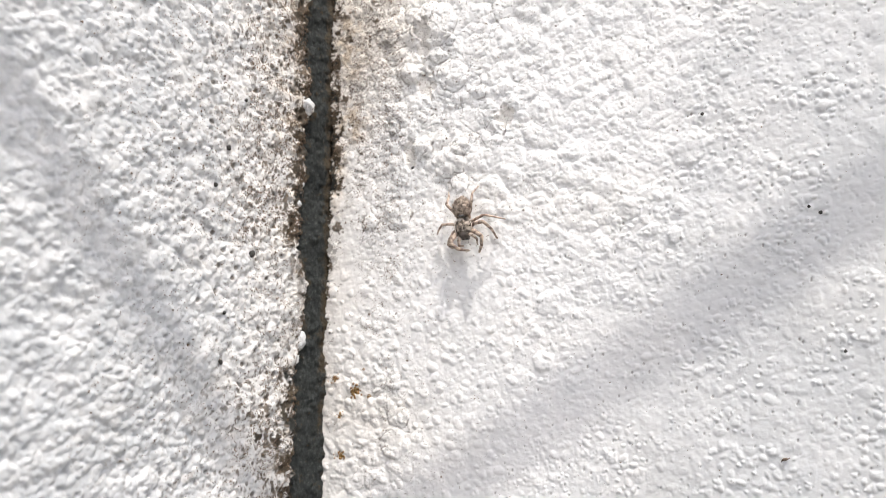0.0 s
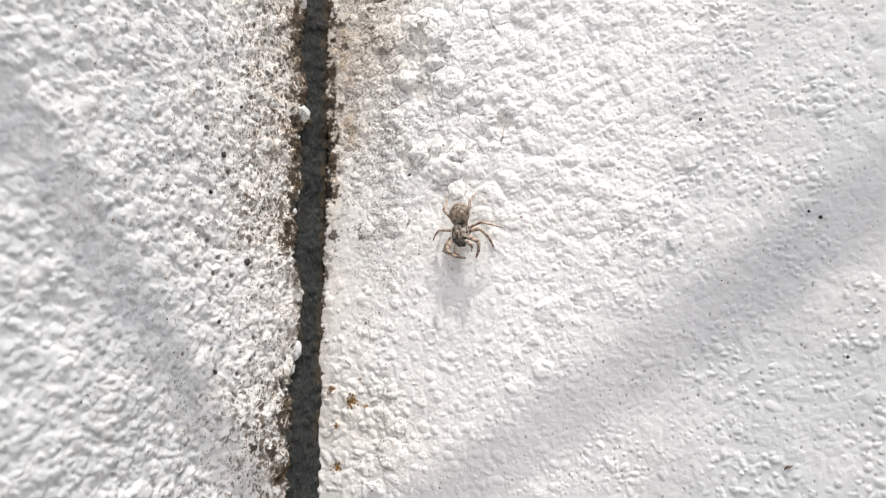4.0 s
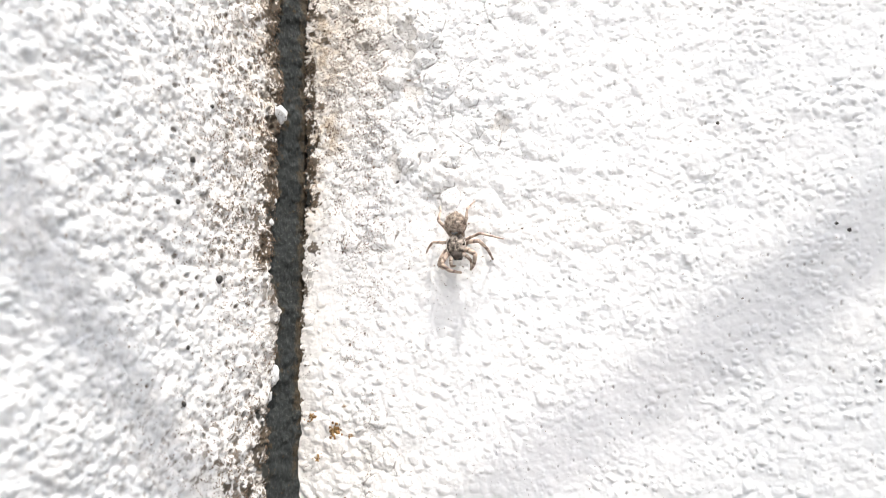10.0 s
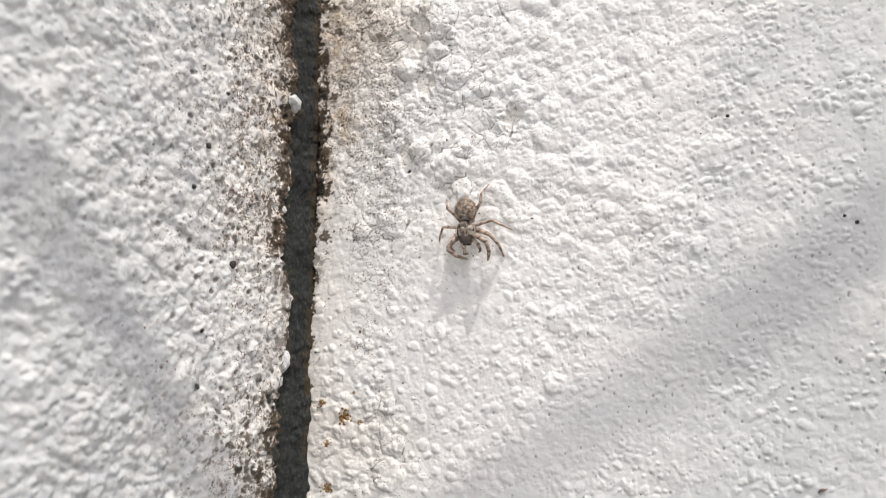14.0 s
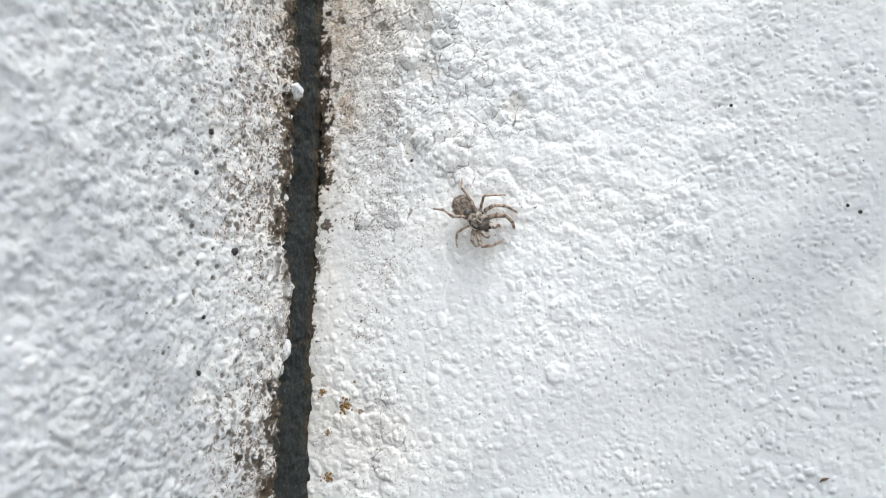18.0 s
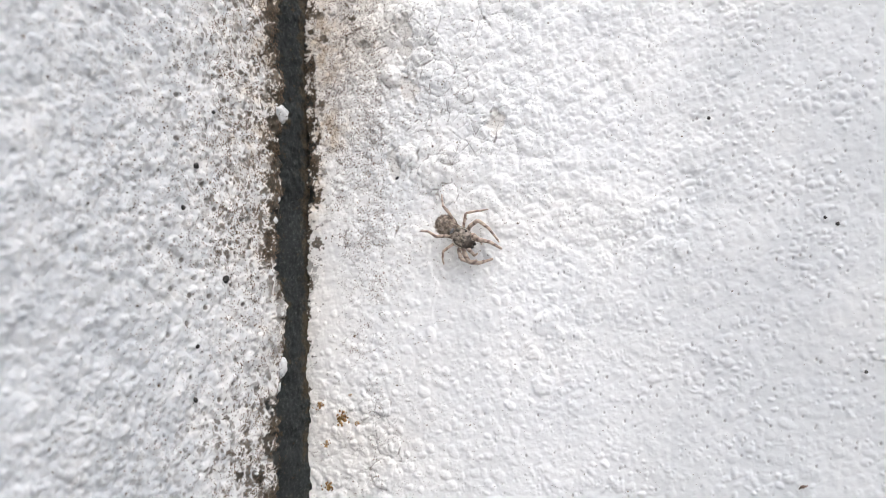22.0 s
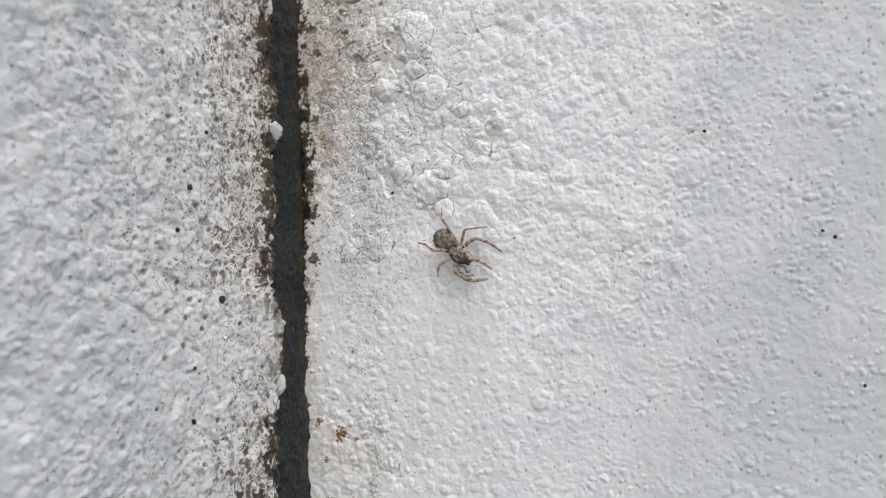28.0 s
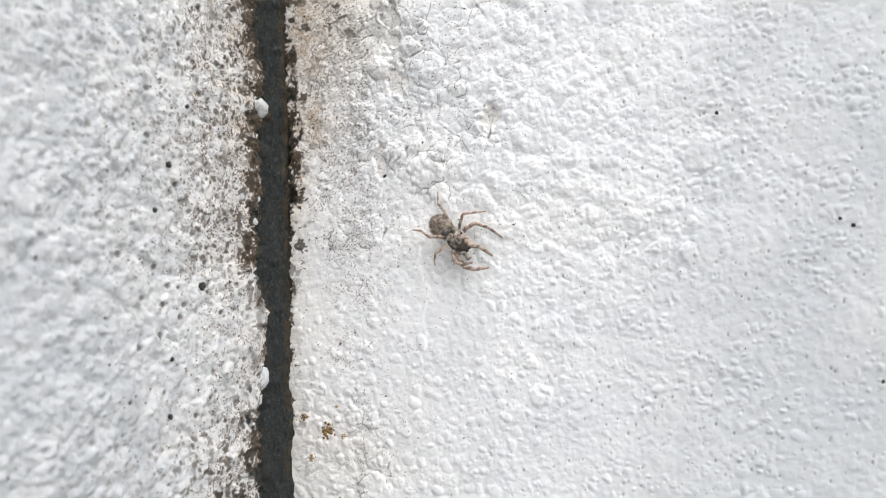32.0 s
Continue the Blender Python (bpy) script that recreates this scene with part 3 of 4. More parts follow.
# a thin cable that droops across the corner: its shadow falls on both walls
def build_cable():
    black = make_mottled("grey_cable_sheath", [(0.3, (0.05, 0.05, 0.05)), (0.7, (0.09, 0.09, 0.09))], 300, 0.5)
    meet = Vector((0, 0, -0.0553))
    droop = meet - SUN_WAY * CABLE_FAR
    right = meet + Vector((0.8096, 0, 0.587)) * 0.9
    left = meet + (Vector(ALONG_W) * 0.6247 + Vector((0, 0, 0.7809))) * 0.9
    bm = bmesh.new()
    points = [left.lerp(droop, k / 12) for k in range(13)] + [droop.lerp(right, k / 12) for k in range(1, 13)]
    tube(bm, points, [CABLE_RADIUS] * len(points), 14)
    cable = part("cable", bm, black, None)
    tagged(cable, "thin dark cable drooping between the two walls", "cable")


CABLE_FAR, CABLE_RADIUS = 0.27, 0.0023
build_cable()


# ---- small dark grains on the paint ----
def surface(side, u, z):
    """The place and the way out of the wall at u along the wall, z up (mm)."""
    a, b = np.array([[float(u)]]), np.array([[float(z)]])
    if side == "right":
        h = relief_right(a, b)[0][0, 0]
        return Vector((u, -h, z)) * MM, Vector((0, -1, 0))
    h = relief_left(a, b)[0][0, 0]
    return Vector(u * ALONG_W + h * OUT_W + z * np.array((0, 0, 1.0))) * MM, Vector(OUT_W)


def blob(bm, size, seed, flat=0.7, detail=2, rough=0.3):
    """An uneven rounded lump on the ground plane z = 0."""
    got = bmesh.ops.create_icosphere(bm, subdivisions=detail, radius=1.0)["verts"]
    for v in got:
        n = noise.noise(v.co * 1.7 + Vector((seed * 3.1, seed, 0)))
        v.co = v.co * (1 + rough * n) * size
        v.co.z *= flat


def on_surface(side, u, z, turn=0.0):
    p, n = surface(side, u, z)
    return Matrix.Translation(p) @ n.to_track_quat("Z", "Y").to_matrix().to_4x4() @ pose(0, 0, 0, 0, 0, turn)


def grit(side, u, z, size, seed):
    bm = bmesh.new()
    blob(bm, size * MM, seed, 0.7, 3, 0.4)
    ob = part("grit_speck", bm, GRIT, None)
    ob.matrix_world = on_surface(side, u, z, seed * 40) @ Matrix.Translation((0, 0, 0.3 * size * MM))
    tagged(ob, "tiny dark grit speck stuck to the white paint", "grit", group="grit on the wall")


for i, (side, u, z, size) in enumerate([
        ("right", 63.6, 20.7, 0.25), ("right", 16.6, 15.0, 0.32), ("right", 77.8, 6.2, 0.22), ("right", 79.3, 5.3, 0.27),
        ("right", 82.0, -14.2, 0.24), ("left", 23.2, 15.3, 0.42), ("left", 17.6, -0.6, 0.55), ("left", 23.0, -9.9, 0.32),
        ("left", 23.1, -17.3, 0.36), ("left", 25.3, 9.3, 0.34), ("left", 20.3, 23.3, 0.30)]):
    grit(side, u, z, size, i + 1)


def build_husk(u, z):
    """A dry brown scrap of plant matter with a curled tail."""
    brown = make_mottled("dry_husk", [(0.35, (0.06, 0.04, 0.03)), (0.65, (0.20, 0.14, 0.10))], 2500, 0.8)
    bm = bmesh.new()
    tube(bm, [Vector((1.3 * k / 10 - 0.65, 0.12 * math.sin(0.5 * k), 0.16 + 0.12 * math.sin(0.3 * k))) * MM for k in range(11)], [(0.06 + 0.16 * math.sin(math.pi * k / 10) ** 2) * MM for k in range(11)], 8)
    husk = part("husk", bm, brown, None)
    husk.matrix_world = on_surface("right", u, z, 35)
    tagged(husk, "tiny dry brown husk stuck to the white paint", "husk")


build_husk(74.0, -29.6)


def flake(u, z, size, seed):
    bm = bmesh.new()
    base = on_surface("right", u, z, seed * 70)
    for k in range(40):
        part_bm = bmesh.new()
        blob(part_bm, size * MM * random.uniform(0.05, 0.17), seed + k, 0.3, 2, 1.1)
        off = Vector((random.gauss(0, 0.3), random.gauss(0, 0.42), 0)) * size * MM
        spot = base @ off
        off.z = base.translation.y - surface("right", spot.x / MM, spot.z / MM)[0].y + 0.02 * MM
        bmesh.ops.translate(part_bm, verts=part_bm.verts, vec=off)
        mesh = bpy.data.meshes.new("rust")
        part_bm.to_mesh(mesh)
        part_bm.free()
        bm.from_mesh(mesh)
        bpy.data.meshes.remove(mesh)
    ob = part("rust_spot", bm, RUST, None)
    ob.matrix_world = base
    tagged(ob, "small ochre rust spot crusted on the white paint", "rust spot", group="rust spots by the joint")


for i, (u, z, size) in enumerate([(6.4, -23.4, 1.5), (2.6, -21.2, 1.0), (3.6, -27.6, 0.8), (9.0, -24.0, 0.6), (4.0, -34.5, 1.2), (8.0, -19.5, 0.4)]):
    flake(u, z, size, 5 * i + 2)


def paint_blob(u, z, size, long, turn, seed, lift=0.0):
    bm = bmesh.new()
    blob(bm, size * MM, seed, 0.9, 4, 0.3)
    for v in bm.verts:
        n = v.co / (size * MM)
        v.co *= 1 + 0.12 * noise.noise(n * 3 + Vector((seed, 0, 0))) + 0.10 * noise.noise(n * 7)
        v.co.y *= long
    ob = part("paint_blob", bm, PAINT, None)
    # Blobs greyed evenly in the paint to stand for their shading.
    for key, value in (("dust", 0.45), ("cream", 0.3), ("soot", 0.6)):
        ob.data.attributes.new(key, "FLOAT", "POINT").data.foreach_set("value", [value] * len(ob.data.vertices))
    p = Vector(u * ALONG_W + lift * OUT_W + z * np.array((0, 0, 1.0))) * MM
    ob.matrix_world = Matrix.Translation(p) @ Vector(OUT_W).to_track_quat("Z", "Y").to_matrix().to_4x4() @ pose(0, 0, 0, 0, 0, turn)
    tagged(ob, "hardened white paint blob hanging over the dark joint", "paint blob", group="paint blobs at the joint")


for i, row in enumerate([(5.9, 25.8, 1.15, 1.35, 35, 3, 0.15), (5.9, -14.6, 1.1, 1.4, -8, 9, -0.3), (7.0, -17.6, 0.9, 1.3, 10, 12, -0.4), (6.6, 12.0, 0.5, 1.1, 0, 4, 0.0),
                         (7.3, 8.6, 0.55, 1.2, 20, 6, 0.0), (6.8, 46.0, 0.8, 1.9, 15, 7, 0.2)]):
    paint_blob(*row)


def build_specks():
    """Countless mould specks: thick beside the joint, a few all over."""
    rng = np.random.default_rng(4)
    shape = np.array([(1, 0, 0), (0, 1, 0), (-1, 0, 0), (0, -1, 0), (0, 0, 1), (0, 0, -1.0)])
    tris = np.array([(0, 1, 4), (1, 2, 4), (2, 3, 4), (3, 0, 4), (1, 0, 5), (2, 1, 5), (3, 2, 5), (0, 3, 5)])
    verts = []
    for side, count in (("right", 88000), ("left", 115000)):
        z = rng.uniform(-45, 52, count)
        edge = (edge_right if side == "right" else edge_left)(z)
        u = edge + np.where(rng.random(count) < 0.35, rng.uniform(0, 14, count), rng.exponential(12.0 if side == "right" else 15.0, count))
        wide = rng.random(count) < 0.011
        u = np.where(wide, edge + rng.uniform(0, 88 if side == "right" else 40, count), u)
        thick = 0.9 * waves(u, z, 3.5, 71) + 0.6 * waves(u, z, 1.2, 72) + 0.75 * ramp(seams(u, z, 1.25, 97), 0.3, 0.08) - 0.35
        if side == "right":
            thick = thick + 0.3 * ramp(z, -8, 3) * ramp(u, 23, 15) * ramp(u, 8, 11) + 0.5 * ramp(z, 8, 30) - 0.3 * ramp(u, 7, 3) - 0.55 * ramp(u, 9, 5) * ramp(z, 15, 9) * ramp(z, -20, -14) - 0.6 * ramp(z, 8, -8) - 0.5 * ramp(z, -12, -20) * ramp(u, 14, 9)
        else:
            thick = thick - 0.55 * ramp(z, 4, -2)
        keep = (u < (93 if side == "right" else 48)) & (thick > rng.uniform(-0.8, 1.1, count))
        u, z = u[keep], z[keep]
        h = (relief_right if side == "right" else relief_left)(u[None], z[None])[0][0]
        if side == "right":
            at = np.stack([u, -h, z], -1)
            n, s = np.array((0, -1.0, 0)), np.array((1.0, 0, 0))
        else:
            at = u[:, None] * ALONG_W + h[:, None] * OUT_W + z[:, None] * np.array((0, 0, 1.0))
            n, s = OUT_W, ALONG_W
        r = np.minimum(0.034 + rng.exponential(0.021 if side == "right" else 0.025, len(u)), 0.2)[:, None]
        a = rng.uniform(0, math.pi, len(u))[:, None]
        e1 = np.cos(a) * s + np.sin(a) * np.array((0, 0, 1.0))
        e2 = np.cross(n, e1)
        long = rng.uniform(1.0, 1.7, len(u))[:, None]
        verts.append(np.stack([(at + r * (q[0] * long * e1 + q[1] * e2 + 0.5 * q[2] * n)) * MM for q in shape], 1).reshape(-1, 3))
    verts = np.concatenate(verts)
    faces = (tris[None] + 6 * np.arange(len(verts) // 6)[:, None, None]).reshape(-1, 3)
    mesh = bpy.data.meshes.new("mould_specks")
    mesh.from_pydata(verts.tolist(), [], faces.tolist())
    mesh.materials.append(SPECK)
    tagged(new("mould_specks", mesh), "countless tiny dark mould specks on the white paint", "mould", kind="stuff")


build_specks()


# ---- the jumping spider ----
def fuzzy(name, stops, scale):
    return make_mottled(name, stops, scale, 0.75, 0.5, 0.0001, 6.0)


BODY = fuzzy("grey_brown_fuzz", [(0.40, (0.055, 0.046, 0.038)), (0.5, (0.23, 0.19, 0.155)), (0.60, (0.52, 0.45, 0.38))], 1500)
ABDOMEN = fuzzy("mottled_abdomen", [(0.38, (0.11, 0.085, 0.066)), (0.5, (0.25, 0.195, 0.152)), (0.62, (0.42, 0.345, 0.28))], 1900)
FLECK = fuzzy("pale_flecks", [(0.38, (0.20, 0.165, 0.135)), (0.5, (0.30, 0.25, 0.205)), (0.62, (0.44, 0.375, 0.315))], 2600)
PALE = fuzzy("pale_fuzz", [(0.35, (0.46, 0.40, 0.34)), (0.65, (0.72, 0.67, 0.60))], 2500)
DARK = fuzzy("dark_bands", [(0.35, (0.045, 0.037, 0.033)), (0.65, (0.16, 0.13, 0.11))], 2500)


def banded(name, pale, dark, scale, share):
    """Fuzz with soft, uneven dark bands along a limb."""
    m, nodes, links, bsdf = material(name, 0.7)
    fine = noise_node(nodes, links, 2000, 5)
    tc = nodes.new("ShaderNodeTexCoord")
    wave = nodes.new("ShaderNodeTexWave")
    wave.bands_direction = "X"
    wave.inputs["Scale"].default_value = scale
    wave.inputs["Distortion"].default_value = 9.0
    wave.inputs["Detail"].default_value = 2.0
    wave.inputs["Detail Scale"].default_value = 2.0
    info = nodes.new("ShaderNodeObjectInfo")
    links.new(tc.outputs["Object"], wave.inputs["Vector"])
    turn = nodes.new("ShaderNodeMath")
    turn.operation = "MULTIPLY"
    turn.inputs[1].default_value = 6.28
    links.new(info.outputs["Random"], turn.inputs[0])
    links.new(turn.outputs[0], wave.inputs["Phase Offset"])
    light = ramp_node(nodes, links, fine, [(0.34, tuple(0.6 * c for c in pale)), (0.6, pale)])
    mask = ramp_node(nodes, links, wave.outputs["Fac"], [(share, (1, 1, 1)), (share + 0.3, (0, 0, 0))])
    links.new(mix_node(nodes, links, mask, light, dark), bsdf.inputs["Base Color"])
    bump_node(nodes, links, fine, 0.5, 0.0001, bsdf)
    return m


FRONT = banded("banded_front_leg", (0.53, 0.42, 0.335), (0.19, 0.135, 0.11), 170, 0.10)
TAN = banded("banded_tan_leg", (0.58, 0.455, 0.36), (0.25, 0.175, 0.135), 170, 0.06)
PALP = banded("pale_feeler", (0.58, 0.49, 0.41), (0.24, 0.18, 0.14), 200, 0.2)
GREY = fuzzy("blue_grey_fuzz", [(0.35, (0.14, 0.14, 0.14)), (0.65, (0.30, 0.305, 0.31))], 2200)
EYE, _n, _l, _b = material("black_eye", 0.08)
_b.inputs["Base Color"].default_value = (0.008, 0.008, 0.009, 1)

spider = new("spider")
tagged(spider, "small grey-brown mottled jumping spider with banded legs", "spider")


def ellipsoid(bm, centre, size, detail=3, squeeze=None, fuzz=0.0):
    got = bmesh.ops.create_icosphere(bm, subdivisions=detail, radius=1.0)["verts"]
    for v in got:
        c = v.co.copy()
        if squeeze:
            c = squeeze(c)
        if fuzz:
            c *= 1 + fuzz * noise.noise(c * 6)
        v.co = Vector((c.x * size[0] + centre[0], c.y * size[1] + centre[1], c.z * size[2] + centre[2])) * MM


def hairs(bm, origin, size, count, length, seed, lean=0.5):
    """Short tapering bristles that stand off an oval body and lean back."""
    rng = random.Random(seed)
    for _ in range(count):
        a, b = rng.uniform(0, 2 * math.pi), rng.uniform(-0.15, 1.0)
        c = math.sqrt(max(0.0, 1 - b * b))
        n = Vector((c * math.cos(a), c * math.sin(a), b))
        p = Vector([origin[i] + n[i] * size[i] for i in range(3)])
        d = (n + Vector((-lean, rng.uniform(-0.3, 0.3), rng.uniform(-0.2, 0.3)))).normalized()
        s = d.orthogonal().normalized() * 0.022
        t = d.cross(s)
        k = [bm.verts.new((p + q) * MM) for q in (s, -0.5 * s + 0.87 * t, -0.5 * s - 0.87 * t)]
        tip = bm.verts.new((p + d * length * rng.uniform(0.6, 1.2)) * MM)
        for i in range(3):
            bm.faces.new((k[i], k[(i + 1) % 3], tip))


def build_body():
    bm = bmesh.new()

    def box_like(c):
        front = 0.5 + 0.5 * c.x
        return Vector((c.x, c.y * (0.86 + 0.14 * front), c.z * (0.80 + 0.25 * front)))

    ellipsoid(bm, (0.1, 0, 1.5), (1.8, 1.6, 1.05), 4, box_like, 0.03)
    hairs(bm, (0.1, 0, 1.5), (1.77, 1.57, 1.05), 460, 0.25, 1)
    head = part("cephalothorax", bm, BODY, spider)
    for s in (-1, 1):
        bm = bmesh.new()
        arc = [-0.75 + 1.35 * k / 16 for k in range(17)]
        tube(bm, [Vector((0.1 + 1.55 * math.sin(a), s * 1.46 * math.cos(a), 1.95 + 0.12 * math.cos(a))) * MM for a in arc], [(0.01 + 0.06 * math.cos(a)) * MM for a in arc], 8)
        for v in bm.verts:
            v.co += Vector((0, s, 0.5)) * 0.07 * MM * noise.noise(v.co * 3000)
        part("side_stripe", bm, PALE, head, "cream-white stripe along the side")
    bm = bmesh.new()
    for x, y, a, b in ((0.35, 0.0, 0.42, 0.16), (-0.15, 0.34, 0.2, 0.3), (-0.15, -0.34, 0.2, 0.3), (-0.75, 0.0, 0.3, 0.22)):
        ellipsoid(bm, (x, y, 2.48 - 0.17 * (x * x + y * y)), (a, b, 0.05), 3, None, 0.5)
    part("pale_patch", bm, FLECK, head, "paler fuzzy mark on the back")
    bm = bmesh.new()
    ellipsoid(bm, (1.3, 0, 1.5), (0.95, 1.1, 0.9), 3, None, 0.08)
    part("eye_region", bm, DARK, head, "dark brown front of the head")
    for k, (y, r) in enumerate(((0.28, 0.30), (-0.28, 0.30), (0.72, 0.20), (-0.72, 0.20))):
        bm = bmesh.new()
        ellipsoid(bm, (2.15 - 0.3 * (abs(y) > 0.5), y, 1.55), (r * 0.6, r, r), 2)
        part("front_eye", bm, EYE, head, "glossy black eye")
    for k, (x, y, r) in enumerate(((0.85, 0.85, 0.09), (0.85, -0.85, 0.09), (0.1, 0.98, 0.17), (0.1, -0.98, 0.17))):
        bm = bmesh.new()
        ellipsoid(bm, (x, y * 1.2, 2.05), (r, r, r), 2)
        part("side_eye", bm, EYE, head, "glossy black eye")
    for y in (0.3, -0.3):
        bm = bmesh.new()
        ellipsoid(bm, (2.0, y, 0.75), (0.26, 0.26, 0.5), 2, None, 0.08)
        part("fang", bm, DARK, head, "dark jaw")
    bm = bmesh.new()
    ellipsoid(bm, (-1.55, 0, 1.15), (0.3, 0.3, 0.3), 2)
    part("waist", bm, GREY, spider)

    def egg(c):
        return Vector((c.x, c.y * (1.0 + 0.10 * c.x), c.z * (1.0 + 0.06 * c.x)))

    bm = bmesh.new()
    ellipsoid(bm, (-3.05, 0, 1.7), (1.72, 1.66, 1.3), 4, egg, 0.04)
    hairs(bm, (-3.05, 0, 1.7), (1.69, 1.64, 1.28), 680, 0.26, 2, 0.8)
    belly = part("abdomen", bm, ABDOMEN, spider)
    bm = bmesh.new()
    for x, y, a, b in ((-2.2, 0.0, 0.5, 0.35), (-3.0, 0.55, 0.3, 0.42), (-3.0, -0.55, 0.3, 0.42), (-3.8, 0.0, 0.3, 0.5)):
        top = 1.7 + 1.3 * math.sqrt(max(0.05, 1 - ((x + 3.05) / 1.72) ** 2 - (y / 1.66) ** 2))
        ellipsoid(bm, (x, y, top - 0.03), (a, b, 0.045), 3, None, 0.6)
    part("pale_patch", bm, FLECK, belly, "paler chevron mark")
    bm = bmesh.new()
    ellipsoid(bm, (-1.85, 0, 2.3), (0.45, 0.62, 0.34), 3, None, 0.2)
    part("grey_patch", bm, GREY, belly, "blue-grey spot at the front of the abdomen")
    for y in (0.16, -0.16):
        bm = bmesh.new()
        ellipsoid(bm, (-4.8, y, 1.2), (0.3, 0.12, 0.12), 2)
        part("spinneret", bm, TAN, belly)
    for ob in spider.children_recursive:
        ob.data.transform(Matrix.Translation((0, 0, 0.5 * MM)))


build_body()


def limb(bm, length, r0, r1, bend=0.0, bulge=0.0):
    n = 12
    kink = [min(k / (0.42 * n), (n - k) / (0.58 * n)) ** 0.85 for k in range(n + 1)]
    pts = [(length * k / n, bulge * c, bend * c) for k, c in enumerate(kink)]
    rad = [(r0 + (r1 - r0) * k / n) * (1 + 0.12 * math.sin(3.1 * k)) for k in range(n + 1)]
    tube(bm, [tuple(c * MM for c in p) for p in pts], [r * MM for r in rad], 8)
    rng = random.Random(int(length * 100))
    for _ in range(26):
        x = rng.uniform(0.05, 0.98) * length
        a = rng.uniform(0, 2 * math.pi)
        r = r0 + (r1 - r0) * x / length
        d = Vector((0.5, math.cos(a), math.sin(a)))
        c = min(x / 0.42, (length - x) / 0.58) / length
        p = Vector((x, r * 0.9 * math.cos(a) + bulge * c, r * 0.9 * math.sin(a) + bend * c))
        k = [bm.verts.new((p + Vector(q)) * MM) for q in ((0.02, 0, 0), (-0.02, 0.012, 0), (-0.02, -0.012, 0.01))]
        tip = bm.verts.new((p + d * 0.2) * MM)
        for i in range(3):
            bm.faces.new((k[i], k[(i + 1) % 3], tip))


def aim(start, way):
    """A pose at start whose x axis points along way and whose z axis leans up."""
    x = Vector(way).normalized()
    y = Vector((0, 0, 1)).cross(x)
    y = y.normalized() if y.length > 1e-4 else Vector((0, 1, 0))
    z = x.cross(y)
    m = Matrix((x, y, z)).transposed().to_4x4()
    m.translation = Vector(start) * MM
    return m


def joint_ways(hip, knee, tip, upper, lower, hip_z=1.6):
    """The ways of the upper and lower leg for joints seen from above (mm), with fixed lengths."""
    flat = Vector((knee[0] - hip[0], knee[1] - hip[1], 0))
    if flat.length > upper * 0.97:
        flat *= upper * 0.97 / flat.length
    rise = math.sqrt(upper**2 - flat.length**2)
    first = flat + Vector((0, 0, rise))
    top = Vector((hip[0], hip[1], hip_z)) + first
    flat = Vector((tip[0], tip[1], 0)) - Vector((top.x, top.y, 0))
    if flat.length > lower * 0.97:
        flat *= lower * 0.97 / flat.length
    second = flat - Vector((0, 0, min(math.sqrt(lower**2 - flat.length**2), top.z - 0.1)))
    return first, second


# hip, then knee and foot in four stances (one leg takes five), seen from above (mm; x forward, y to the spider's left)
LEGS = {
    "leg_four_left": ("leg", 0.31, (-1.3, 0.9), (((-3.6, 2), (-6.35, 2.9)), ((-3.9, 2.3), (-6.9, 3.4)), ((-3, 1.8), (-5.9, 3.1)), ((-3.5, 2.05), (-6.5, 3.5)))),
    "leg_three_left": ("leg", 0.26, (-0.6, 1.1), (((-1.3, 3.8), (-0.3, 7.1)), ((-1.2, 4), (0.1, 6.8)), ((-1.2, 3.3), (0.7, 5.5)), ((-1.3, 3.5), (0.65, 5.8)))),
    "leg_two_left": ("leg", 0.38, (0, 1.15), (((-0.2, 3.6), (2.05, 4.6)), ((0.9, 3.7), (3.3, 4.8)), ((0.8, 3.2), (3.1, 4.5)), ((0.7, 3.6), (5.0, 2.8)), ((0.7, 3.6), (4.9, 4.4)))),
    "leg_one_left": ("leg", 0.44, (0.8, 1), (((1.9, 3.2), (4.0, 1.8)), ((2, 3.4), (4.3, 2.9)), ((2.9, 3.2), (4, 2.5)), ((2.2, 0.9), (5.6, 1.9)))),
    "leg_four_right": ("leg", 0.31, (-1.3, -0.9), (((-3.8, -2.6), (-6, -2.95)), ((-3.1, -2.4), (-5, -3.4)), ((-2.6, -2), (-6, -3.2)), ((-2.8, -1.95), (-5.8, -3.1)))),
    "leg_three_right": ("leg", 0.26, (-0.4, -1.15), (((-0.6, -3.5), (0.8, -5.1)), ((-0.5, -3.3), (1.6, -4.3)), ((-1, -3.5), (0.1, -5.3)), ((-0.9, -3.3), (-0.2, -5.1)))),
    "leg_two_right": ("leg", 0.38, (0.5, -1.15), (((2, -2.5), (3.3, -2.8)), ((1.9, -2), (2.9, -2.2)), ((1.6, -2.9), (2.1, -2.8)), ((1.9, -2.4), (3.9, -0.9)))),
    "leg_one_right": ("leg", 0.44, (0.9, -0.95), (((2.7, -2.1), (3.9, 0.2)), ((2.8, -2.6), (4.3, -0.1)), ((3, -2.6), (4, -0.1)), ((3.3, -2.1), (6, 0.1)))),
    "palp_left": ("palp", 0.36, (1.5, 0.6), (((1.9, 1.6), (3.4, 1.9)), ((2.3, 2), (3.3, 1.8)), ((2.7, 0.9), (3.2, 1.6)), ((2, 1.2), (2.7, 0.8)))),
    "palp_right": ("palp", 0.36, (1.5, -0.5), (((2.5, -0.9), (3.2, -0.45)), ((2.8, -0.3), (3.4, 0)), ((2.4, -1), (2.8, -0.5)), ((2.5, -0.8), (3.1, -0.8)))),
}
JOINTED = {}


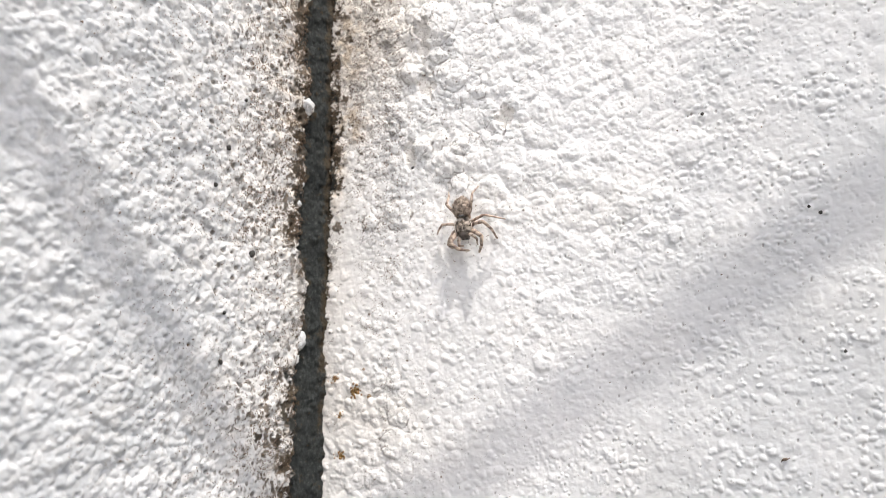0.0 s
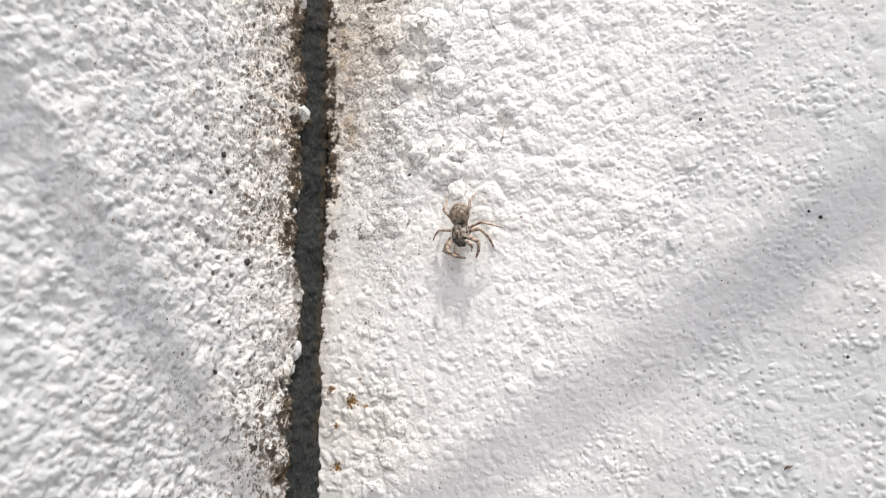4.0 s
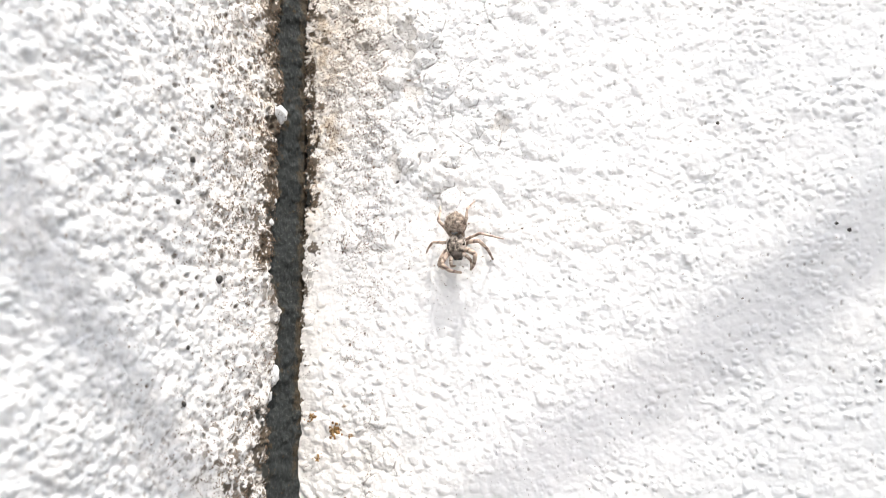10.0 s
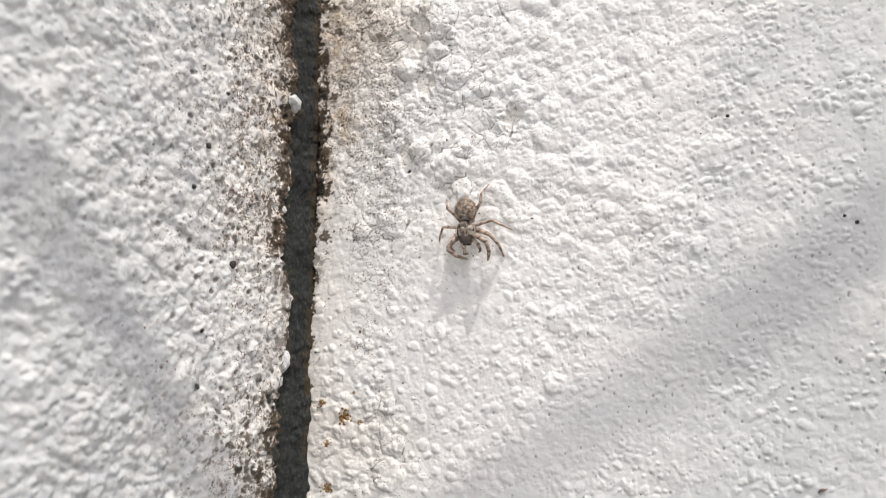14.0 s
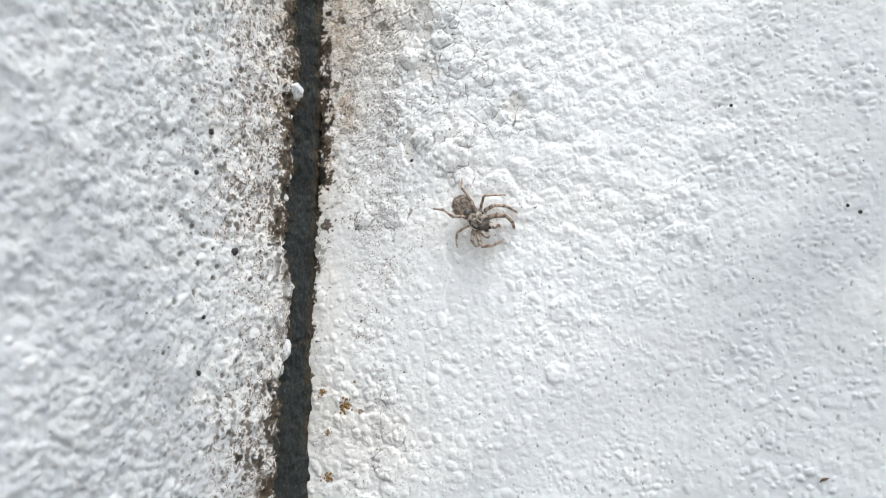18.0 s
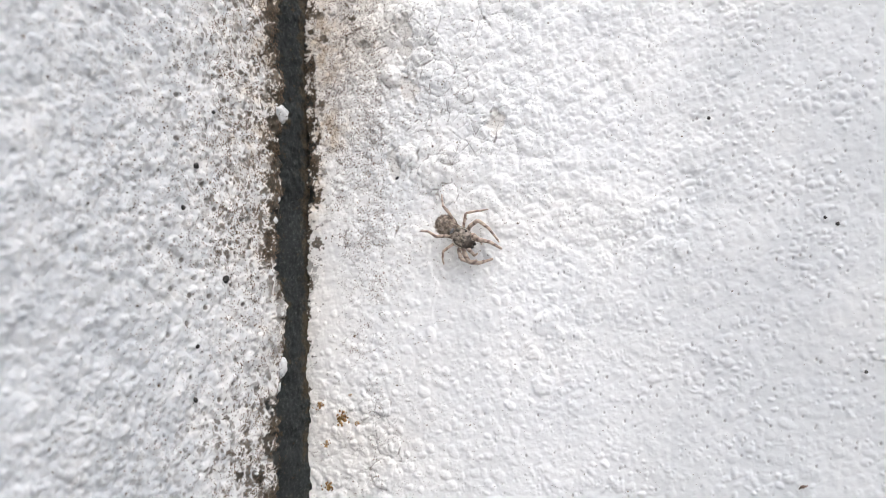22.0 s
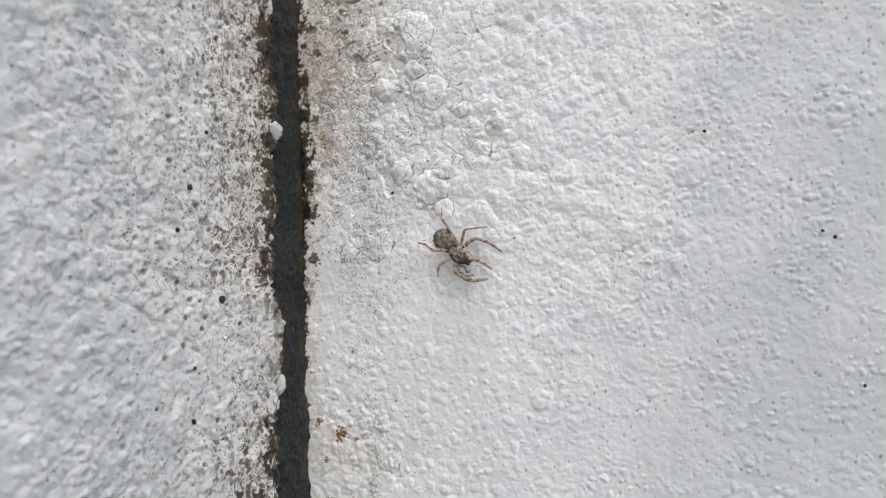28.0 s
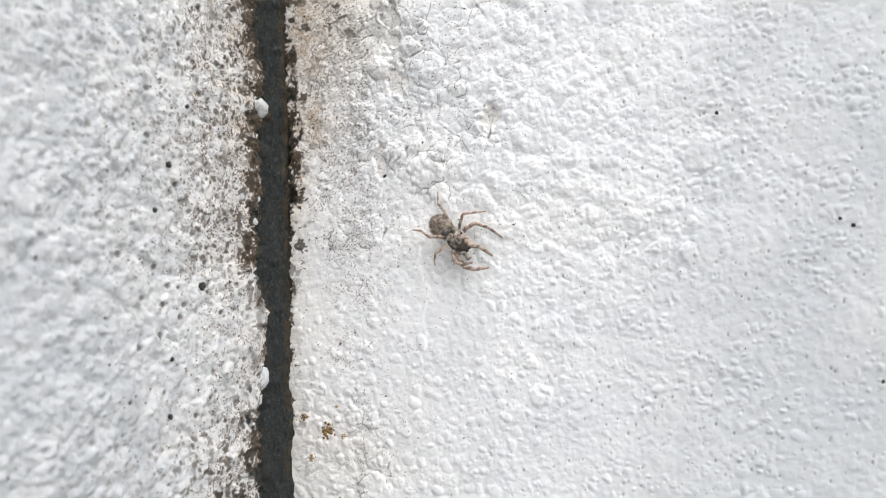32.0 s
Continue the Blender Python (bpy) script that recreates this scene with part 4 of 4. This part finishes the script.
def build_limbs():
    for key, (kind, r, hip, stances) in LEGS.items():
        spans = [math.dist(hip, knee) for knee, _ in stances], [math.dist(knee, tip) for knee, tip in stances]
        upper = max(max(spans[0]) * 1.04, 1.75 if kind == "leg" else 1.0)
        lower = max(max(spans[1]) * 1.04, 2.6 if kind == "leg" else 1.3)
        bulge = 0.0 if r < 0.3 else 0.3 if "left" in key else -0.3
        bm = bmesh.new()
        limb(bm, upper, r * 0.95, r * 0.78, 0.25, 0.6 * bulge)
        top = part(kind, bm, PALP if kind == "palp" else FRONT if r > 0.3 else TAN, spider, "banded tan and brown leg" if kind == "leg" else "small pale feeler beside the jaws")
        bm = bmesh.new()
        limb(bm, lower, r * 0.78, r * (0.42 if r > 0.4 else 0.34), 0.34, 1.3 * bulge)
        low = part("lower_leg" if kind == "leg" else "lower_palp", bm, PALP if kind == "palp" else FRONT if r > 0.3 else TAN, top)
        JOINTED[key] = (top, low, upper, lower)


build_limbs()


# ---- the thin cloud before the sun, which thickens as it drifts by ----
CLOUD_FAR, CLOUD_SPEED = 60.0, 5.0


def build_cloud():
    m = bpy.data.materials.new("cloud_vapour")
    m.use_nodes = True
    nodes, links = m.node_tree.nodes, m.node_tree.links
    tc = nodes.new("ShaderNodeTexCoord")
    split = nodes.new("ShaderNodeSeparateXYZ")
    links.new(tc.outputs["Object"], split.inputs[0])
    # how clear it is along its length: a thick bank, a thin veil, a denser wisp, the veil again
    along = nodes.new("ShaderNodeMapRange")
    along.inputs["From Min"].default_value = -10.0
    along.inputs["From Max"].default_value = 60.0
    links.new(split.outputs["X"], along.inputs["Value"])
    grey = [(x, (c, c, c)) for x, c in ((0.05, 0.20), (0.14, 0.42), (0.21, 0.72), (0.72, 0.74), (0.785, 0.52), (0.85, 0.74))]
    clear = ramp_node(nodes, links, along.outputs["Result"], grey)
    mix = nodes.new("ShaderNodeMixShader")
    clearly = nodes.new("ShaderNodeBsdfTransparent")
    white = nodes.new("ShaderNodeBsdfTranslucent")
    white.inputs["Color"].default_value = (0.97, 0.97, 0.97, 1)
    links.new(clear, mix.inputs["Fac"])
    links.new(white.outputs[0], mix.inputs[1])
    links.new(clearly.outputs[0], mix.inputs[2])
    links.new(mix.outputs[0], nodes["Material Output"].inputs["Surface"])
    bm = bmesh.new()
    bmesh.ops.create_icosphere(bm, subdivisions=5, radius=1.0)
    for v in bm.verts:
        n = 1 + 0.2 * noise.noise(v.co * 3.3) + 0.1 * noise.noise(v.co * 8)
        v.co = Vector((v.co.x * 160 * n, v.co.y * 75 * n, v.co.z * 6 * n))
    return tagged(part("cloud", bm, m, None), "wide drifting white cloud, thin then thick", "cloud")


cloud = build_cloud()


# ---- what moves ----
def on_wall(x, z, heading):
    """The spider's pose on the right wall (mm, degrees)."""
    a = radians(heading)
    m = Matrix(((math.cos(a), -math.sin(a), 0), (0, 0, -1), (math.sin(a), math.cos(a), 0))).to_4x4()
    m.translation = Vector((x, -0.5, z)) * MM
    return m


def motions():
    walk(spider, [(t, on_wall(x, z, h)) for t, x, z, h in (
        (0, 26.7, 4.5, -85), (2, 26.8, 4.6, -85), (4.5, 26.5, 4.6, -88), (7, 26.5, 4.7, -87), (9, 26.6, 4.7, -88), (11, 26.8, 4.8, -87),
        (13, 26.7, 5.1, -89), (14.5, 26.5, 5.4, -89), (15.5, 26.6, 5.6, -72), (16.5, 27.3, 5.3, -52), (17.2, 27.6, 5.2, -46), (18.5, 28.0, 5.1, -40),
        (20, 28.0, 4.9, -38), (22, 27.9, 5.1, -38), (24, 28.1, 5.0, -42), (27.5, 28.0, 5.1, -43), (30, 28.0, 4.9, -46), (32, 28.2, 5.1, -42))])
    rng = random.Random(11)
    for key, (top, low, upper, lower) in JOINTED.items():
        _, _, hip, stances = LEGS[key]
        restless = 0.15 if ("one" in key or "palp" in key) else 0.0
        tops, lows = [], []
        for t in (0, 2, 4.5, 6, 8, 9, 10, 11.2, 13, 14.6, 16.4, 18, 19, 21, 22.5, 24.5, 27.5, 29.5, 31, 32):
            stage = sum(t >= change for change in ((10.5, 15, 19.5, 27) if len(stances) == 5 else (10.5, 15, 22)))
            knee, tip = stances[stage]
            shift = Vector((rng.gauss(0, 1), rng.gauss(0, 1))) * restless
            a, b = joint_ways(hip, (knee[0] + shift.x * 0.6, knee[1] + shift.y * 0.6), (tip[0] + shift.x, tip[1] + shift.y), upper, lower)
            m = aim((hip[0], hip[1], 1.6), a)
            elbow = aim(Vector((hip[0], hip[1], 1.6)) + a, b)
            tops.append((t, m))
            lows.append((t, m.inverted() @ elbow))
        walk(top, tops)
        walk(low, lows)
    away = -SUN_WAY
    side = Vector((1, 0, 0)) - away * away.x
    side.normalize()
    turn = Matrix((side, away.cross(side), away)).transposed().to_4x4()
    walk(cloud, [(t, Matrix.Translation(away * CLOUD_FAR + side * CLOUD_SPEED * (t - 17.9)) @ turn) for t in (0, 8, 16, 24, 32)])


motions()
